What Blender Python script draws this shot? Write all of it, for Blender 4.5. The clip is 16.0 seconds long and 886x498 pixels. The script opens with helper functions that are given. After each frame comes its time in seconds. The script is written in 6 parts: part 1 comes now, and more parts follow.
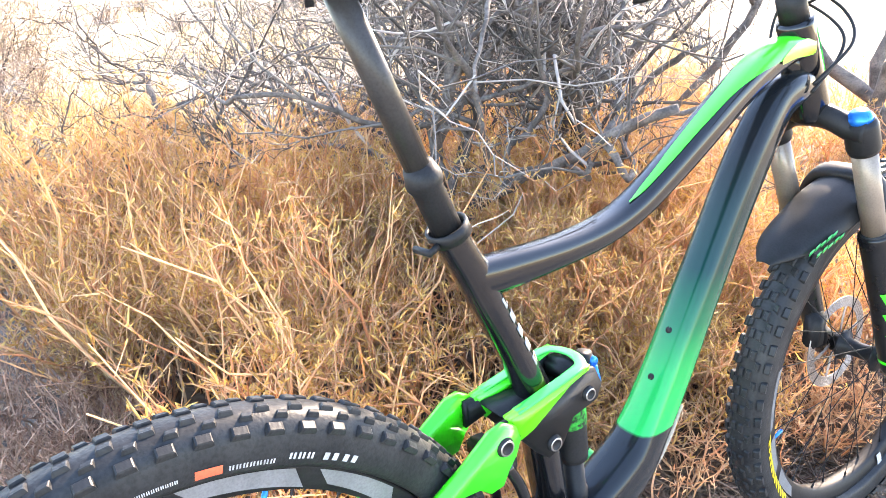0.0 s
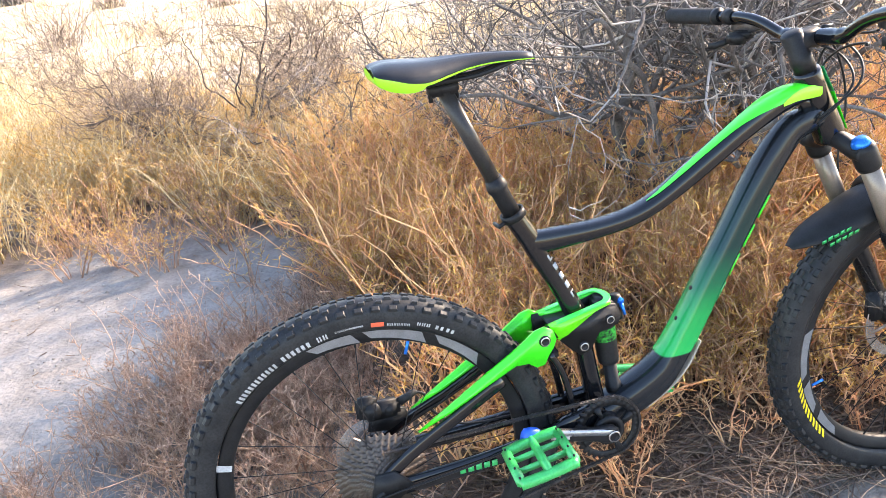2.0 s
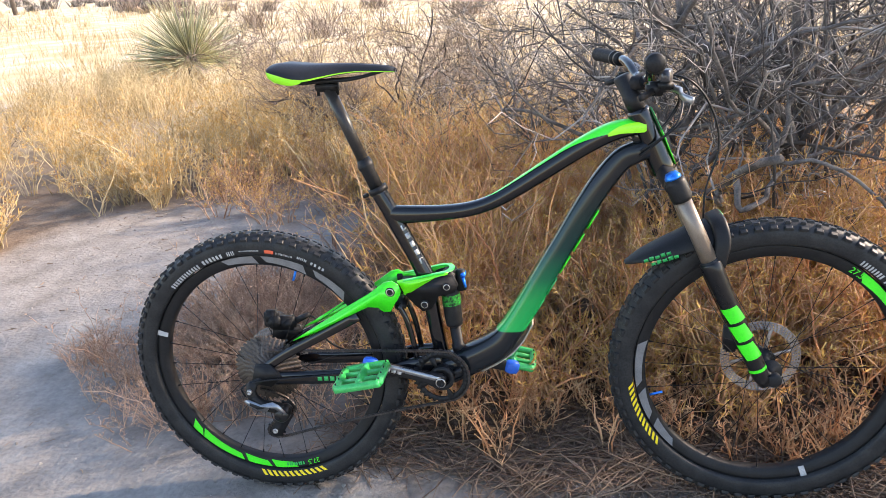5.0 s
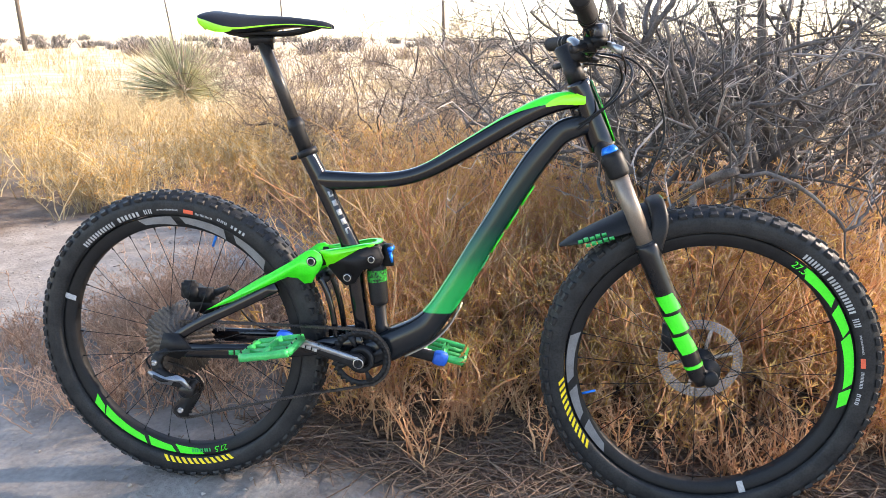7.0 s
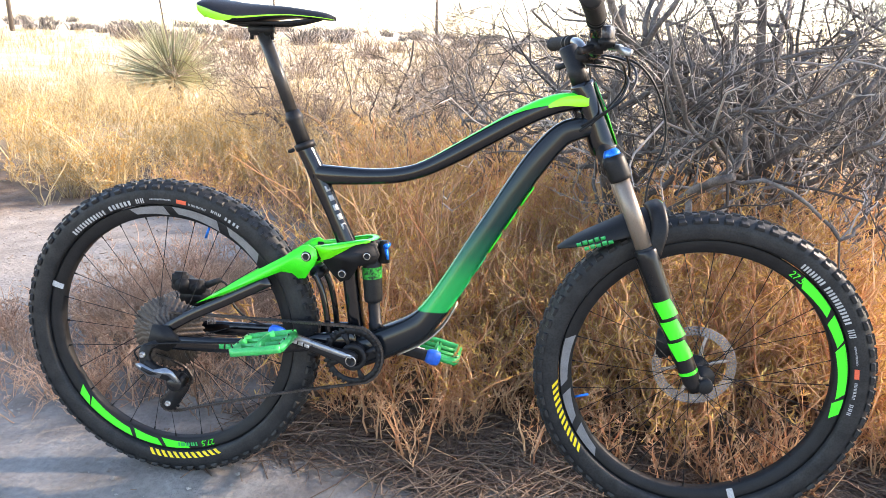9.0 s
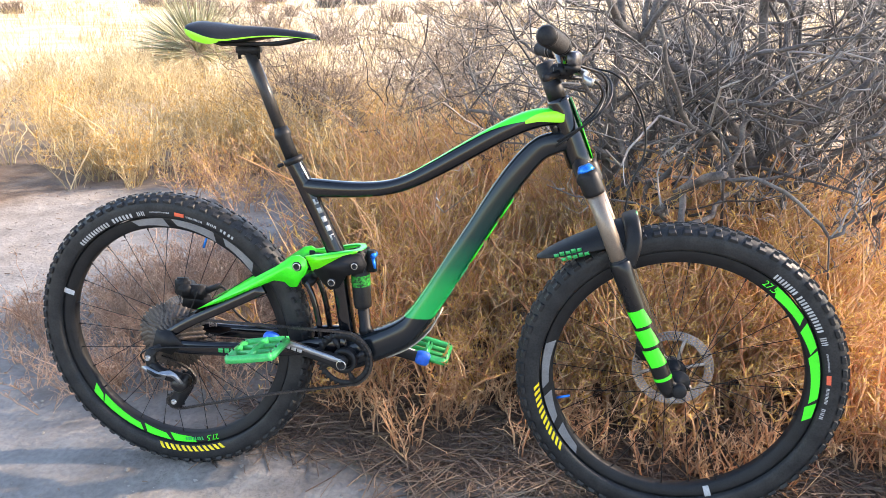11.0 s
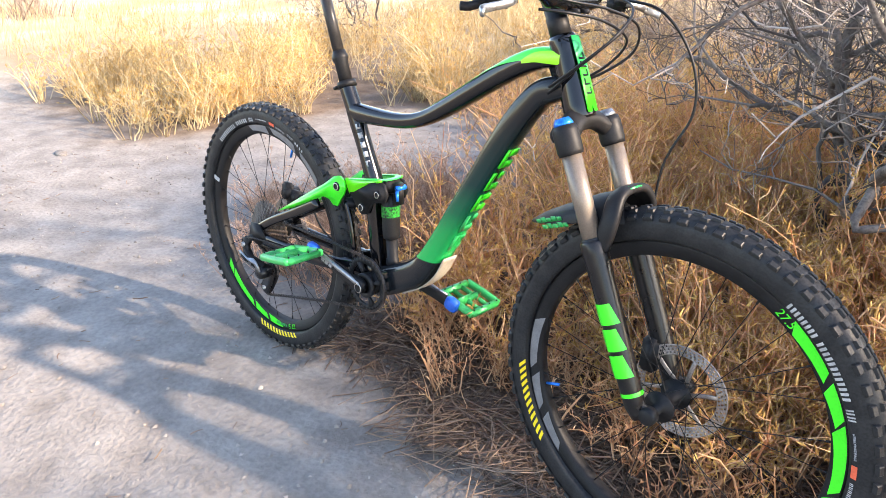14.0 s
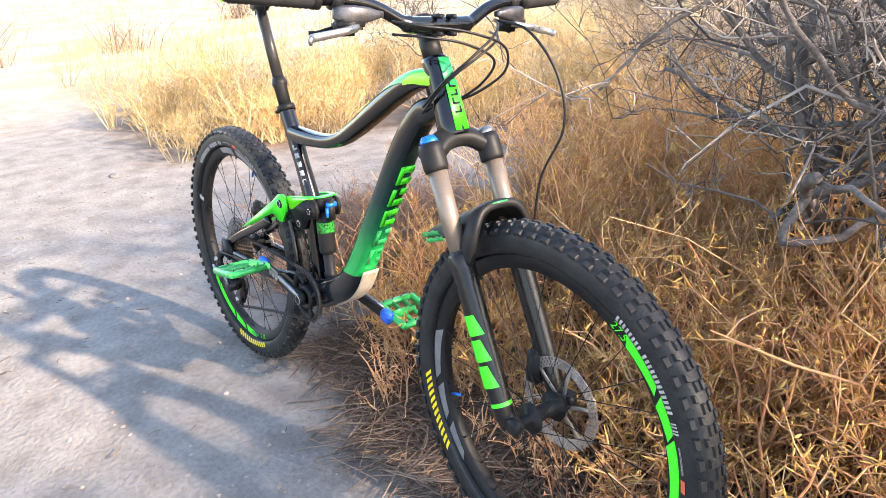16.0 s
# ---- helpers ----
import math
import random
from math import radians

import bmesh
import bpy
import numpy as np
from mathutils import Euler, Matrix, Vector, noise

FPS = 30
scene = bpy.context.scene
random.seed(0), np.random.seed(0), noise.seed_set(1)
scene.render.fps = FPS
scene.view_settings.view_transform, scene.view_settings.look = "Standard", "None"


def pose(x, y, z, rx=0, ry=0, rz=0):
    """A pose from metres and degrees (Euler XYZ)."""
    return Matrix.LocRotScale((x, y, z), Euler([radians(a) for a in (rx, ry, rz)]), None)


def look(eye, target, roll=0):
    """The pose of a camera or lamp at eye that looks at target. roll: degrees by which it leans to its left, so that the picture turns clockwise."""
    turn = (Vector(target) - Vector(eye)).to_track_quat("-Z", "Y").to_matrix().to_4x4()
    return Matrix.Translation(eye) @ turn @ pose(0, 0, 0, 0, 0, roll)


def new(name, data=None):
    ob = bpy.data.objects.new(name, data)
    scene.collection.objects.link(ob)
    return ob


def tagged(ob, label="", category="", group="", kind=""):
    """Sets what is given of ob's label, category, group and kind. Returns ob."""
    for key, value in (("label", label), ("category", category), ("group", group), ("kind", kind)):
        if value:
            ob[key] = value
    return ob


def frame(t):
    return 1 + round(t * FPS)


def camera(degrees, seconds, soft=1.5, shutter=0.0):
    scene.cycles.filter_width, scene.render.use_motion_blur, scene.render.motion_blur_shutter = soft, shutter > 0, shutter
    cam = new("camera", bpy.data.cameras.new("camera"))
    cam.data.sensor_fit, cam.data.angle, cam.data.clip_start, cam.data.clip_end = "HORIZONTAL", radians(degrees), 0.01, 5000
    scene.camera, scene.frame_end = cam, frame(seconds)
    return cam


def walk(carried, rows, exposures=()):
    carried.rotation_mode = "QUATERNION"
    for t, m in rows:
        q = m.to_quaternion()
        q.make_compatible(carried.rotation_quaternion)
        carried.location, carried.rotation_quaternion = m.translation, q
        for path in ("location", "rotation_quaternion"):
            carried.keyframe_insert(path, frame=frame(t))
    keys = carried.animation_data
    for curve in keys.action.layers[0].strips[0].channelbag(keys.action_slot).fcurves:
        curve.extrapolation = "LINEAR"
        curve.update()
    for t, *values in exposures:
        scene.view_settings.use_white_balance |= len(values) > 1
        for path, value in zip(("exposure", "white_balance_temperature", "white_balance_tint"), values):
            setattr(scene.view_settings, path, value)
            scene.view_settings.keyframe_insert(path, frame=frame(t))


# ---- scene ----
cam = camera(64.1, 16.0, soft=0.5)
PATH = [
    (0, (-0.051, -0.474, 1.048), (0.974, 1.060, 0.274), -1.9),
    (0.5, (-0.082, -0.575, 1.106), (0.849, 1.027, 0.353), -3.5),
    (1, (0.014, -0.747, 1.197), (0.594, 0.977, 0.364), -5.5),
    (1.5, (0.007, -0.900, 1.222), (0.461, 0.901, 0.480), -4.2),
    (2, (-0.014, -1.047, 1.273), (0.303, 0.744, 0.441), -7.7),
    (2.5, (0.085, -1.124, 1.289), (0.358, 0.708, 0.533), -5.6),
    (3, (0.199, -1.176, 1.323), (0.206, 0.674, 0.563), -3.6),
    (3.5, (0.298, -1.300, 1.314), (0.270, 0.552, 0.559), -3.0),
    (4, (0.454, -1.390, 1.325), (0.423, 0.443, 0.527), -1.4),
    (4.2, (0.530, -1.403, 1.319), (0.421, 0.418, 0.499), -1.4),
    (6.3, (0.755, -1.535, 1.094), (0.396, 0.345, 0.514), -3.7),
    (6.5, (0.773, -1.490, 1.067), (0.407, 0.373, 0.438), -1.8),
    (7, (0.813, -1.432, 1.033), (0.562, 0.470, 0.465), 0.2),
    (7.5, (0.809, -1.439, 1.026), (0.539, 0.461, 0.462), 2.1),
    (8, (0.788, -1.442, 1.027), (0.488, 0.446, 0.438), 0.7),
    (8.5, (0.783, -1.427, 1.034), (0.510, 0.466, 0.451), 1.1),
    (9, (0.788, -1.417, 1.035), (0.576, 0.486, 0.455), 2.2),
    (9.2, (0.789, -1.420, 1.039), (0.577, 0.485, 0.467), 1.9),
    (11.3, (0.932, -1.427, 1.162), (0.609, 0.422, 0.473), -0.0),
    (11.5, (0.971, -1.437, 1.135), (0.607, 0.427, 0.509), -1.1),
    (12, (1.163, -1.320, 1.157), (0.443, 0.399, 0.433), -0.5),
    (12.5, (1.245, -1.199, 1.147), (0.364, 0.444, 0.422), 1.1),
    (13, (1.341, -1.064, 1.148), (0.411, 0.513, 0.344), -1.6),
    (13.5, (1.475, -1.012, 1.133), (0.317, 0.359, 0.250), -1.6),
    (14, (1.607, -0.994, 1.128), (0.363, 0.332, 0.296), -0.6),
    (14.5, (1.672, -0.987, 1.155), (0.561, 0.438, 0.297), 1.1),
    (15, (1.751, -0.974, 1.171), (0.630, 0.478, 0.375), 2.2),
    (15.5, (1.834, -0.851, 1.163), (0.548, 0.478, 0.400), 0.3),
    (16, (1.913, -0.754, 1.133), (0.477, 0.399, 0.352), -3.9),
]
walk(cam, [(t, look(eye, target, roll)) for t, eye, target, roll in PATH],
     exposures=[(t, e, 6850, 16) for t, e in ((0, 3.4), (0.5, 3.1), (1.5, 2.7), (3.5, 2.52), (4.2, 2.37), (6.3, 1.42), (6.6, 1.6), (7, 2.08), (9, 2.3), (12.5, 2.22), (16, 2.3))])


# ---- light ----
SUN_AZ, SUN_EL = radians(21), radians(27.5)
world = bpy.data.worlds.new("sky")
scene.world = world
world.use_nodes = True
wt = world.node_tree
sky = wt.nodes.new("ShaderNodeTexSky")
sky.sky_type, sky.sun_disc = "NISHITA", False
sky.sun_elevation, sky.sun_rotation = SUN_EL, radians(90) - SUN_AZ
sky.air_density, sky.dust_density = 1.0, 0.6
wt.links.new(sky.outputs[0], wt.nodes["Background"].inputs[0])
wt.nodes["Background"].inputs[1].default_value = 0.15
sun = new("sun", bpy.data.lights.new("sun", "SUN"))
sun.data.energy, sun.data.angle, sun.data.color = 3.0, radians(1.4), (1.0, 0.84, 0.66)
sun.matrix_world = look((0, 0, 30), (-30 * math.cos(SUN_AZ), -30 * math.sin(SUN_AZ), 30 - 30 * math.tan(SUN_EL)))

# ---- materials ----
def mat(name, colour, rough=0.5, metal=0.0, vary=0.25, scale=30.0, fine=300.0, bump=0.1, second=None, coat=0.0, subs=0.0):
    """A surface with colour variation at two scales and a fine relief. second: a colour that shows in patches."""
    m = bpy.data.materials.new(name)
    m.use_nodes = True
    nt = m.node_tree
    b = nt.nodes["Principled BSDF"]
    co = nt.nodes.new("ShaderNodeTexCoord")
    big, small = nt.nodes.new("ShaderNodeTexNoise"), nt.nodes.new("ShaderNodeTexNoise")
    big.inputs["Scale"].default_value, small.inputs["Scale"].default_value = scale, fine
    big.inputs["Detail"].default_value = 4
    for n in (big, small):
        nt.links.new(co.outputs["Object"], n.inputs["Vector"])
    ramp = nt.nodes.new("ShaderNodeValToRGB")
    c = Vector(colour)
    d = Vector(second) if second else c * (1 - vary)
    ramp.color_ramp.elements[0].position, ramp.color_ramp.elements[1].position = 0.35, 0.65
    ramp.color_ramp.elements[0].color = (*d, 1)
    ramp.color_ramp.elements[1].color = (*c, 1)
    nt.links.new(big.outputs["Fac"], ramp.inputs[0])
    mix = nt.nodes.new("ShaderNodeMix")
    mix.data_type, mix.blend_type = "RGBA", "MULTIPLY"
    mix.inputs["Factor"].default_value = min(1.0, vary * 2)
    nt.links.new(ramp.outputs[0], mix.inputs["A"])
    r2 = nt.nodes.new("ShaderNodeValToRGB")
    r2.color_ramp.elements[0].color = (0.45, 0.45, 0.45, 1)
    r2.color_ramp.elements[0].position, r2.color_ramp.elements[1].position = 0.3, 0.6
    nt.links.new(small.outputs["Fac"], r2.inputs[0])
    nt.links.new(r2.outputs[0], mix.inputs["B"])
    nt.links.new(mix.outputs["Result"], b.inputs["Base Color"])
    b.inputs["Roughness"].default_value, b.inputs["Metallic"].default_value = rough, metal
    rr = nt.nodes.new("ShaderNodeMapRange")
    rr.inputs["To Min"].default_value, rr.inputs["To Max"].default_value = max(0.02, rough - 0.12), min(1.0, rough + 0.12)
    nt.links.new(big.outputs["Fac"], rr.inputs["Value"])
    nt.links.new(rr.outputs["Result"], b.inputs["Roughness"])
    if coat:
        b.inputs["Coat Weight"].default_value, b.inputs["Coat Roughness"].default_value = coat, 0.04
    if max(colour) < 0.05:
        b.inputs["Specular IOR Level"].default_value = 0.22
    if bump:
        bp = nt.nodes.new("ShaderNodeBump")
        bp.inputs["Strength"].default_value, bp.inputs["Distance"].default_value = bump, 0.002
        nt.links.new(small.outputs["Fac"], bp.inputs["Height"])
        nt.links.new(bp.outputs["Normal"], b.inputs["Normal"])
    return m


def strand_mat(name, low, high, rough=0.7, glow=0.35, skew=0.5):
    """Dry stalks: each stalk has its own shade between two colours, and lets some light through."""
    m = bpy.data.materials.new(name)
    m.use_nodes = True
    nt = m.node_tree
    b = nt.nodes["Principled BSDF"]
    geo = nt.nodes.new("ShaderNodeNewGeometry")
    ramp = nt.nodes.new("ShaderNodeValToRGB")
    ramp.color_ramp.elements[0].color, ramp.color_ramp.elements[1].color = (*low, 1), (*high, 1)
    if skew != 0.5:
        ramp.color_ramp.elements.new(skew).color = (*[(3 * a + b) / 4 for a, b in zip(low, high)], 1)
    nt.links.new(geo.outputs["Random Per Island"], ramp.inputs[0])
    co, no = nt.nodes.new("ShaderNodeTexCoord"), nt.nodes.new("ShaderNodeTexNoise")
    no.inputs["Scale"].default_value = 1.7
    nt.links.new(co.outputs["Object"], no.inputs["Vector"])
    mr = nt.nodes.new("ShaderNodeMapRange")
    mr.inputs["From Min"].default_value, mr.inputs["From Max"].default_value = 0.3, 0.7
    mr.inputs["To Min"].default_value, mr.inputs["To Max"].default_value = 0.65, 1.15
    nt.links.new(no.outputs["Fac"], mr.inputs["Value"])
    mx = nt.nodes.new("ShaderNodeVectorMath")
    mx.operation = "SCALE"
    nt.links.new(ramp.outputs[0], mx.inputs[0])
    nt.links.new(mr.outputs["Result"], mx.inputs["Scale"])
    nt.links.new(mx.outputs[0], b.inputs["Base Color"])
    b.inputs["Roughness"].default_value = rough
    if glow:
        tr = nt.nodes.new("ShaderNodeBsdfTranslucent")
        nt.links.new(mx.outputs[0], tr.inputs["Color"])
        ms = nt.nodes.new("ShaderNodeMixShader")
        ms.inputs[0].default_value = glow
        nt.links.new(b.outputs[0], ms.inputs[1])
        nt.links.new(tr.outputs[0], ms.inputs[2])
        nt.links.new(ms.outputs[0], nt.nodes["Material Output"].inputs["Surface"])
    return m


BLACK = mat("black_paint", (0.006, 0.0065, 0.008), 0.11, 0.0, 0.3, 14, 500, 0.004, coat=0.5)
MATT = mat("matt_black", (0.015, 0.015, 0.016), 0.5, 0.0, 0.3, 40, 400, 0.05)
SATIN = mat("satin_black", (0.012, 0.012, 0.013), 0.3, 0.0, 0.3, 30, 400, 0.03, coat=0.2)
RUBBER = mat("tyre_rubber", (0.015, 0.0155, 0.017), 0.46, 0.0, 0.35, 25, 260, 0.25, second=(0.027, 0.0275, 0.028))
NEON = mat("neon_green", (0.014, 0.82, 0.012), 0.32, 0.0, 0.08, 12, 300, 0.02, coat=0.5)
LIME = mat("neon_lime", (0.30, 0.88, 0.01), 0.35, 0.0, 0.08, 12, 300, 0.02, coat=0.4)
FLANGE = mat("lime_lacquer", (0.13, 0.86, 0.01), 0.35, 0.0, 0.08, 12, 300, 0.02, coat=0.3)
EMERALD = mat("emerald_green", (0.01, 0.42, 0.10), 0.35, 0.0, 0.15, 12, 300, 0.02, coat=0.4)
PEDAL = mat("pedal_green", (0.03, 0.48, 0.11), 0.38, 0.1, 0.2, 60, 300, 0.08, coat=0.3)
BLUE = mat("blue_rubber", (0.01, 0.12, 0.62), 0.45, 0.0, 0.15, 40, 300, 0.05)
CYAN = mat("blue_anodised", (0.01, 0.20, 0.75), 0.3, 0.5, 0.1, 40, 300, 0.03)
YELLOW = mat("yellow_print", (0.85, 0.62, 0.0), 0.6, 0.0, 0.12, 60, 400, 0.05)
WHITE = mat("white_print", (0.46, 0.46, 0.46), 0.6, 0.0, 0.25, 90, 400, 0.05)
ORANGE = mat("orange_print", (0.75, 0.12, 0.05), 0.6, 0.0, 0.15, 60, 400, 0.05)
STEEL = mat("brushed_steel", (0.50, 0.48, 0.46), 0.3, 1.0, 0.25, 50, 500, 0.06)
GRAPHITE = mat("graphite_alloy", (0.10, 0.10, 0.11), 0.36, 0.7, 0.3, 60, 400, 0.06)
ALLOY = mat("grey_alloy", (0.36, 0.37, 0.38), 0.30, 0.85, 0.2, 40, 400, 0.04)
STANCHION = mat("bronze_stanchion", (0.23, 0.185, 0.145), 0.34, 0.4, 0.15, 30, 400, 0.02)
ROTOR = mat("dusty_rotor", (0.46, 0.40, 0.36), 0.42, 0.7, 0.3, 60, 400, 0.08)
SPROCKET = mat("dusty_sprocket", (0.09, 0.064, 0.046), 0.5, 0.0, 0.4, 60, 400, 0.1)
RIMGREY = mat("rim_grey_print", (0.20, 0.20, 0.205), 0.45, 0.2, 0.2, 40, 400, 0.04)
VINYL = mat("saddle_vinyl", (0.018, 0.019, 0.022), 0.38, 0.0, 0.25, 30, 900, 0.12)
GRIP = mat("grip_rubber", (0.03, 0.03, 0.031), 0.75, 0.0, 0.35, 60, 500, 0.5)
BARK = mat("mesquite_bark", (0.20, 0.17, 0.15), 0.9, 0.0, 0.4, 18, 160, 0.8, second=(0.07, 0.058, 0.052))
TWIG = strand_mat("mesquite_twigs", (0.05, 0.042, 0.037), (0.54, 0.475, 0.42), 0.75, 0.0, 0.62)
TAN_TWIG = strand_mat("tan_twigs", (0.16, 0.11, 0.08), (0.50, 0.39, 0.30), 0.8, 0.1)
WEED = strand_mat("dry_weeds", (0.66, 0.35, 0.185), (1.0, 0.76, 0.48), 0.6, 0.60)
BUD = strand_mat("seed_buds", (0.62, 0.36, 0.10), (0.98, 0.74, 0.28), 0.6, 0.5)
PINKWEED = strand_mat("grey_brown_weeds", (0.36, 0.20, 0.125), (0.78, 0.55, 0.39), 0.7, 0.35)
GOLD = strand_mat("golden_grass", (0.52, 0.40, 0.215), (0.94, 0.81, 0.54), 0.65, 0.45)
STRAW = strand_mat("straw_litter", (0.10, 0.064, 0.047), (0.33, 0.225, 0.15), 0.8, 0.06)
FARGRASS = strand_mat("far_grass", (0.50, 0.36, 0.17), (0.80, 0.64, 0.36), 0.8, 0.3)
YUCCA = strand_mat("yucca_leaves", (0.40, 0.40, 0.22), (0.82, 0.78, 0.54), 0.4, 0.35)
POLE = mat("weathered_pole", (0.16, 0.13, 0.11), 0.9, 0.0, 0.3, 6, 60, 0.3)
STONE = mat("grey_stone", (0.22, 0.20, 0.18), 0.9, 0.0, 0.35, 40, 200, 0.5)


def tube_paint():
    """Down tube lacquer: black that fades to emerald green towards the bottom bracket, with a sharp lower edge."""
    m = mat("fading_lacquer", (0.012, 0.013, 0.015), 0.18, 0.0, 0.2, 14, 500, 0.01, coat=0.25)
    nt = m.node_tree
    b = nt.nodes["Principled BSDF"]
    co, sep = nt.nodes.new("ShaderNodeTexCoord"), nt.nodes.new("ShaderNodeSeparateXYZ")
    nt.links.new(co.outputs["Object"], sep.inputs[0])
    ramp = nt.nodes.new("ShaderNodeValToRGB")
    cr = ramp.color_ramp
    cr.elements[0].position, cr.elements[0].color = 0.0, (0.010, 0.012, 0.014, 1)
    cr.elements[1].position, cr.elements[1].color = 1.0, (0.010, 0.012, 0.014, 1)
    for p, c in ((0.10, (0.010, 0.012, 0.014)), (0.105, (0.003, 0.36, 0.075)), (0.30, (0.002, 0.27, 0.062)), (0.44, (0.002, 0.11, 0.045)), (0.62, (0.003, 0.030, 0.026))):
        e = cr.elements.new(p)
        e.color = (*c, 1)
    mr = nt.nodes.new("ShaderNodeMapRange")
    mr.inputs["From Min"].default_value, mr.inputs["From Max"].default_value = 0.415, 0.80
    nt.links.new(sep.outputs["Z"], mr.inputs["Value"])
    nt.links.new(mr.outputs["Result"], ramp.inputs[0])
    nt.links.new(ramp.outputs[0], b.inputs["Base Color"])
    return m


FADE = tube_paint()

# ---- geometry helpers ----
def mesh_of(name, verts, faces, material, smooth=True):
    me = bpy.data.meshes.new(name)
    me.from_pydata([tuple(v) for v in verts], [], [tuple(f) for f in faces])
    me.materials.append(material)
    if smooth:
        me.shade_smooth()
    return me


def thing(name, label, category, m=None, group="", data=None):
    ob = new(name, data)
    if m is not None:
        ob.matrix_world = m
    return tagged(ob, label, category, group)


def settled(x, z):
    """Where a point of the bicycle's frame drawing lies on the bicycle: the drawing's anchors, each with its offset, blended by distance."""
    w = [(1 / ((x - a) ** 2 + (z - b) ** 2 + 0.0006), dx, dz) for a, b, dx, dz in ANCHORS]
    t = sum(q[0] for q in w)
    return x + sum(q[0] * q[1] for q in w) / t, z + sum(q[0] * q[2] for q in w) / t


ANCHORS = [(0.0, 0.353, 0.0, 0.0), (-0.03, 0.20, 0.0, 0.0), (0.315, 0.561, 0.019, 0.004), (0.444, 0.572, 0.023, 0.0), (0.393, 0.532, 0.018, -0.005),
           (0.420, 0.352, 0.024, -0.009), (0.253, 0.395, 0.023, 0.0), (0.303, 0.80, 0.009, -0.005), (0.335, 0.735, 0.015, -0.003), (0.23, 1.06, 0.009, 0.022),
           (0.585, 0.46, 0.021, 0.004), (0.83, 0.905, 0.028, 0.006), (0.885, 0.908, 0.030, 0.006), (0.93, 0.826, 0.030, -0.005), (1.17, 0.353, 0.021, 0.004)]
SHIFTED = set()


def part(name, geo, material, parent, label="", smooth=True, kind=""):
    """Links geometry (vertices, faces) as one mesh object under a thing or part."""
    if parent.name in SHIFTED:
        flat = [settled(p[0], p[2]) for p in geo[0]]
        geo = [(q[0], p[1], q[1]) for p, q in zip(geo[0], flat)], geo[1]
    ob = new(name, mesh_of(name, geo[0], geo[1], material, smooth))
    ob.parent = parent
    if parent.name in SHIFTED:
        SHIFTED.add(ob.name)
    return tagged(ob, label, kind=kind)


def join(*geos):
    v, f = [], []
    for gv, gf in geos:
        n = len(v)
        v += [tuple(p) for p in gv]
        f += [tuple(i + n for i in q) for q in gf]
    return v, f


def moved(geo, m):
    return [tuple(m @ Vector(p)) for p in geo[0]], geo[1]


def spline(pts, steps=6):
    """Catmull-Rom through the points (tuples of any length)."""
    p = [np.array(q, float) for q in pts]
    p = [2 * p[0] - p[1]] + p + [2 * p[-1] - p[-2]]
    out = []
    for i in range(1, len(p) - 2):
        for k in range(steps):
            t = k / steps
            a, b, c, d = p[i - 1], p[i], p[i + 1], p[i + 2]
            out.append(0.5 * (2 * b + (c - a) * t + (2 * a - 5 * b + 4 * c - d) * t * t + (3 * b - a - 3 * c + d) * t ** 3))
    return [tuple(q) for q in out + [p[-2]]]


def tube(pts, radii, seg=14, side=(0, 1, 0), cap=True, power=2.0):
    """A swept tube. radii: one for each point, or one, each a number or (across, along side). power: 2 round, more squarer."""
    pts = [Vector(p[:3]) for p in pts]
    if not isinstance(radii, (list, tuple)) or (len(radii) == 2 and len(pts) != 2):
        radii = [radii] * len(pts)
    verts, faces = [], []
    side = Vector(side)
    for i, p in enumerate(pts):
        t = (pts[min(i + 1, len(pts) - 1)] - pts[max(i - 1, 0)]).normalized()
        s = (side - t * side.dot(t)).normalized()
        u = s.cross(t)
        a, b = radii[i] if isinstance(radii[i], (list, tuple)) else (radii[i], radii[i])
        for k in range(seg):
            g = 2 * math.pi * k / seg
            c, d = math.cos(g), math.sin(g)
            c, d = math.copysign(abs(c) ** (2 / power), c), math.copysign(abs(d) ** (2 / power), d)
            verts.append(p + u * (a * c) + s * (b * d))
    for i in range(len(pts) - 1):
        for k in range(seg):
            q, r = i * seg + k, i * seg + (k + 1) % seg
            faces.append((q, r, r + seg, q + seg))
    if cap:
        faces.append(tuple(range(seg))[::-1])
        faces.append(tuple((len(pts) - 1) * seg + k for k in range(seg)))
    return verts, faces


def lathe(profile, seg=64, a0=0.0, a1=360.0, closed=True):
    """Turns a profile of (radius, y) about the y axis. closed: the profile is a loop."""
    full = a1 - a0 >= 359.9
    n, verts, faces = len(profile), [], []
    rings = seg if full else seg + 1
    for i in range(rings):
        g = radians(a0 + (a1 - a0) * i / seg)
        for r, y in profile:
            verts.append((r * math.cos(g), y, r * math.sin(g)))
    for i in range(seg):
        j = (i + 1) % rings
        for k in range(n if closed else n - 1):
            k2 = (k + 1) % n
            faces.append((i * n + k, j * n + k, j * n + k2, i * n + k2))
    return verts, faces


def box(x0, x1, y0, y1, z0, z1, bevel=0.0):
    bm = bmesh.new()
    bmesh.ops.create_cube(bm, size=1)
    for v in bm.verts:
        v.co = Vector(((x0 + x1) / 2 + v.co.x * (x1 - x0), (y0 + y1) / 2 + v.co.y * (y1 - y0), (z0 + z1) / 2 + v.co.z * (z1 - z0)))
    if bevel:
        bmesh.ops.bevel(bm, geom=bm.edges[:], offset=bevel, segments=2, affect="EDGES")
    bm.verts.index_update()
    out = [v.co.copy() for v in bm.verts], [tuple(v.index for v in f.verts) for f in bm.faces]
    bm.free()
    return out


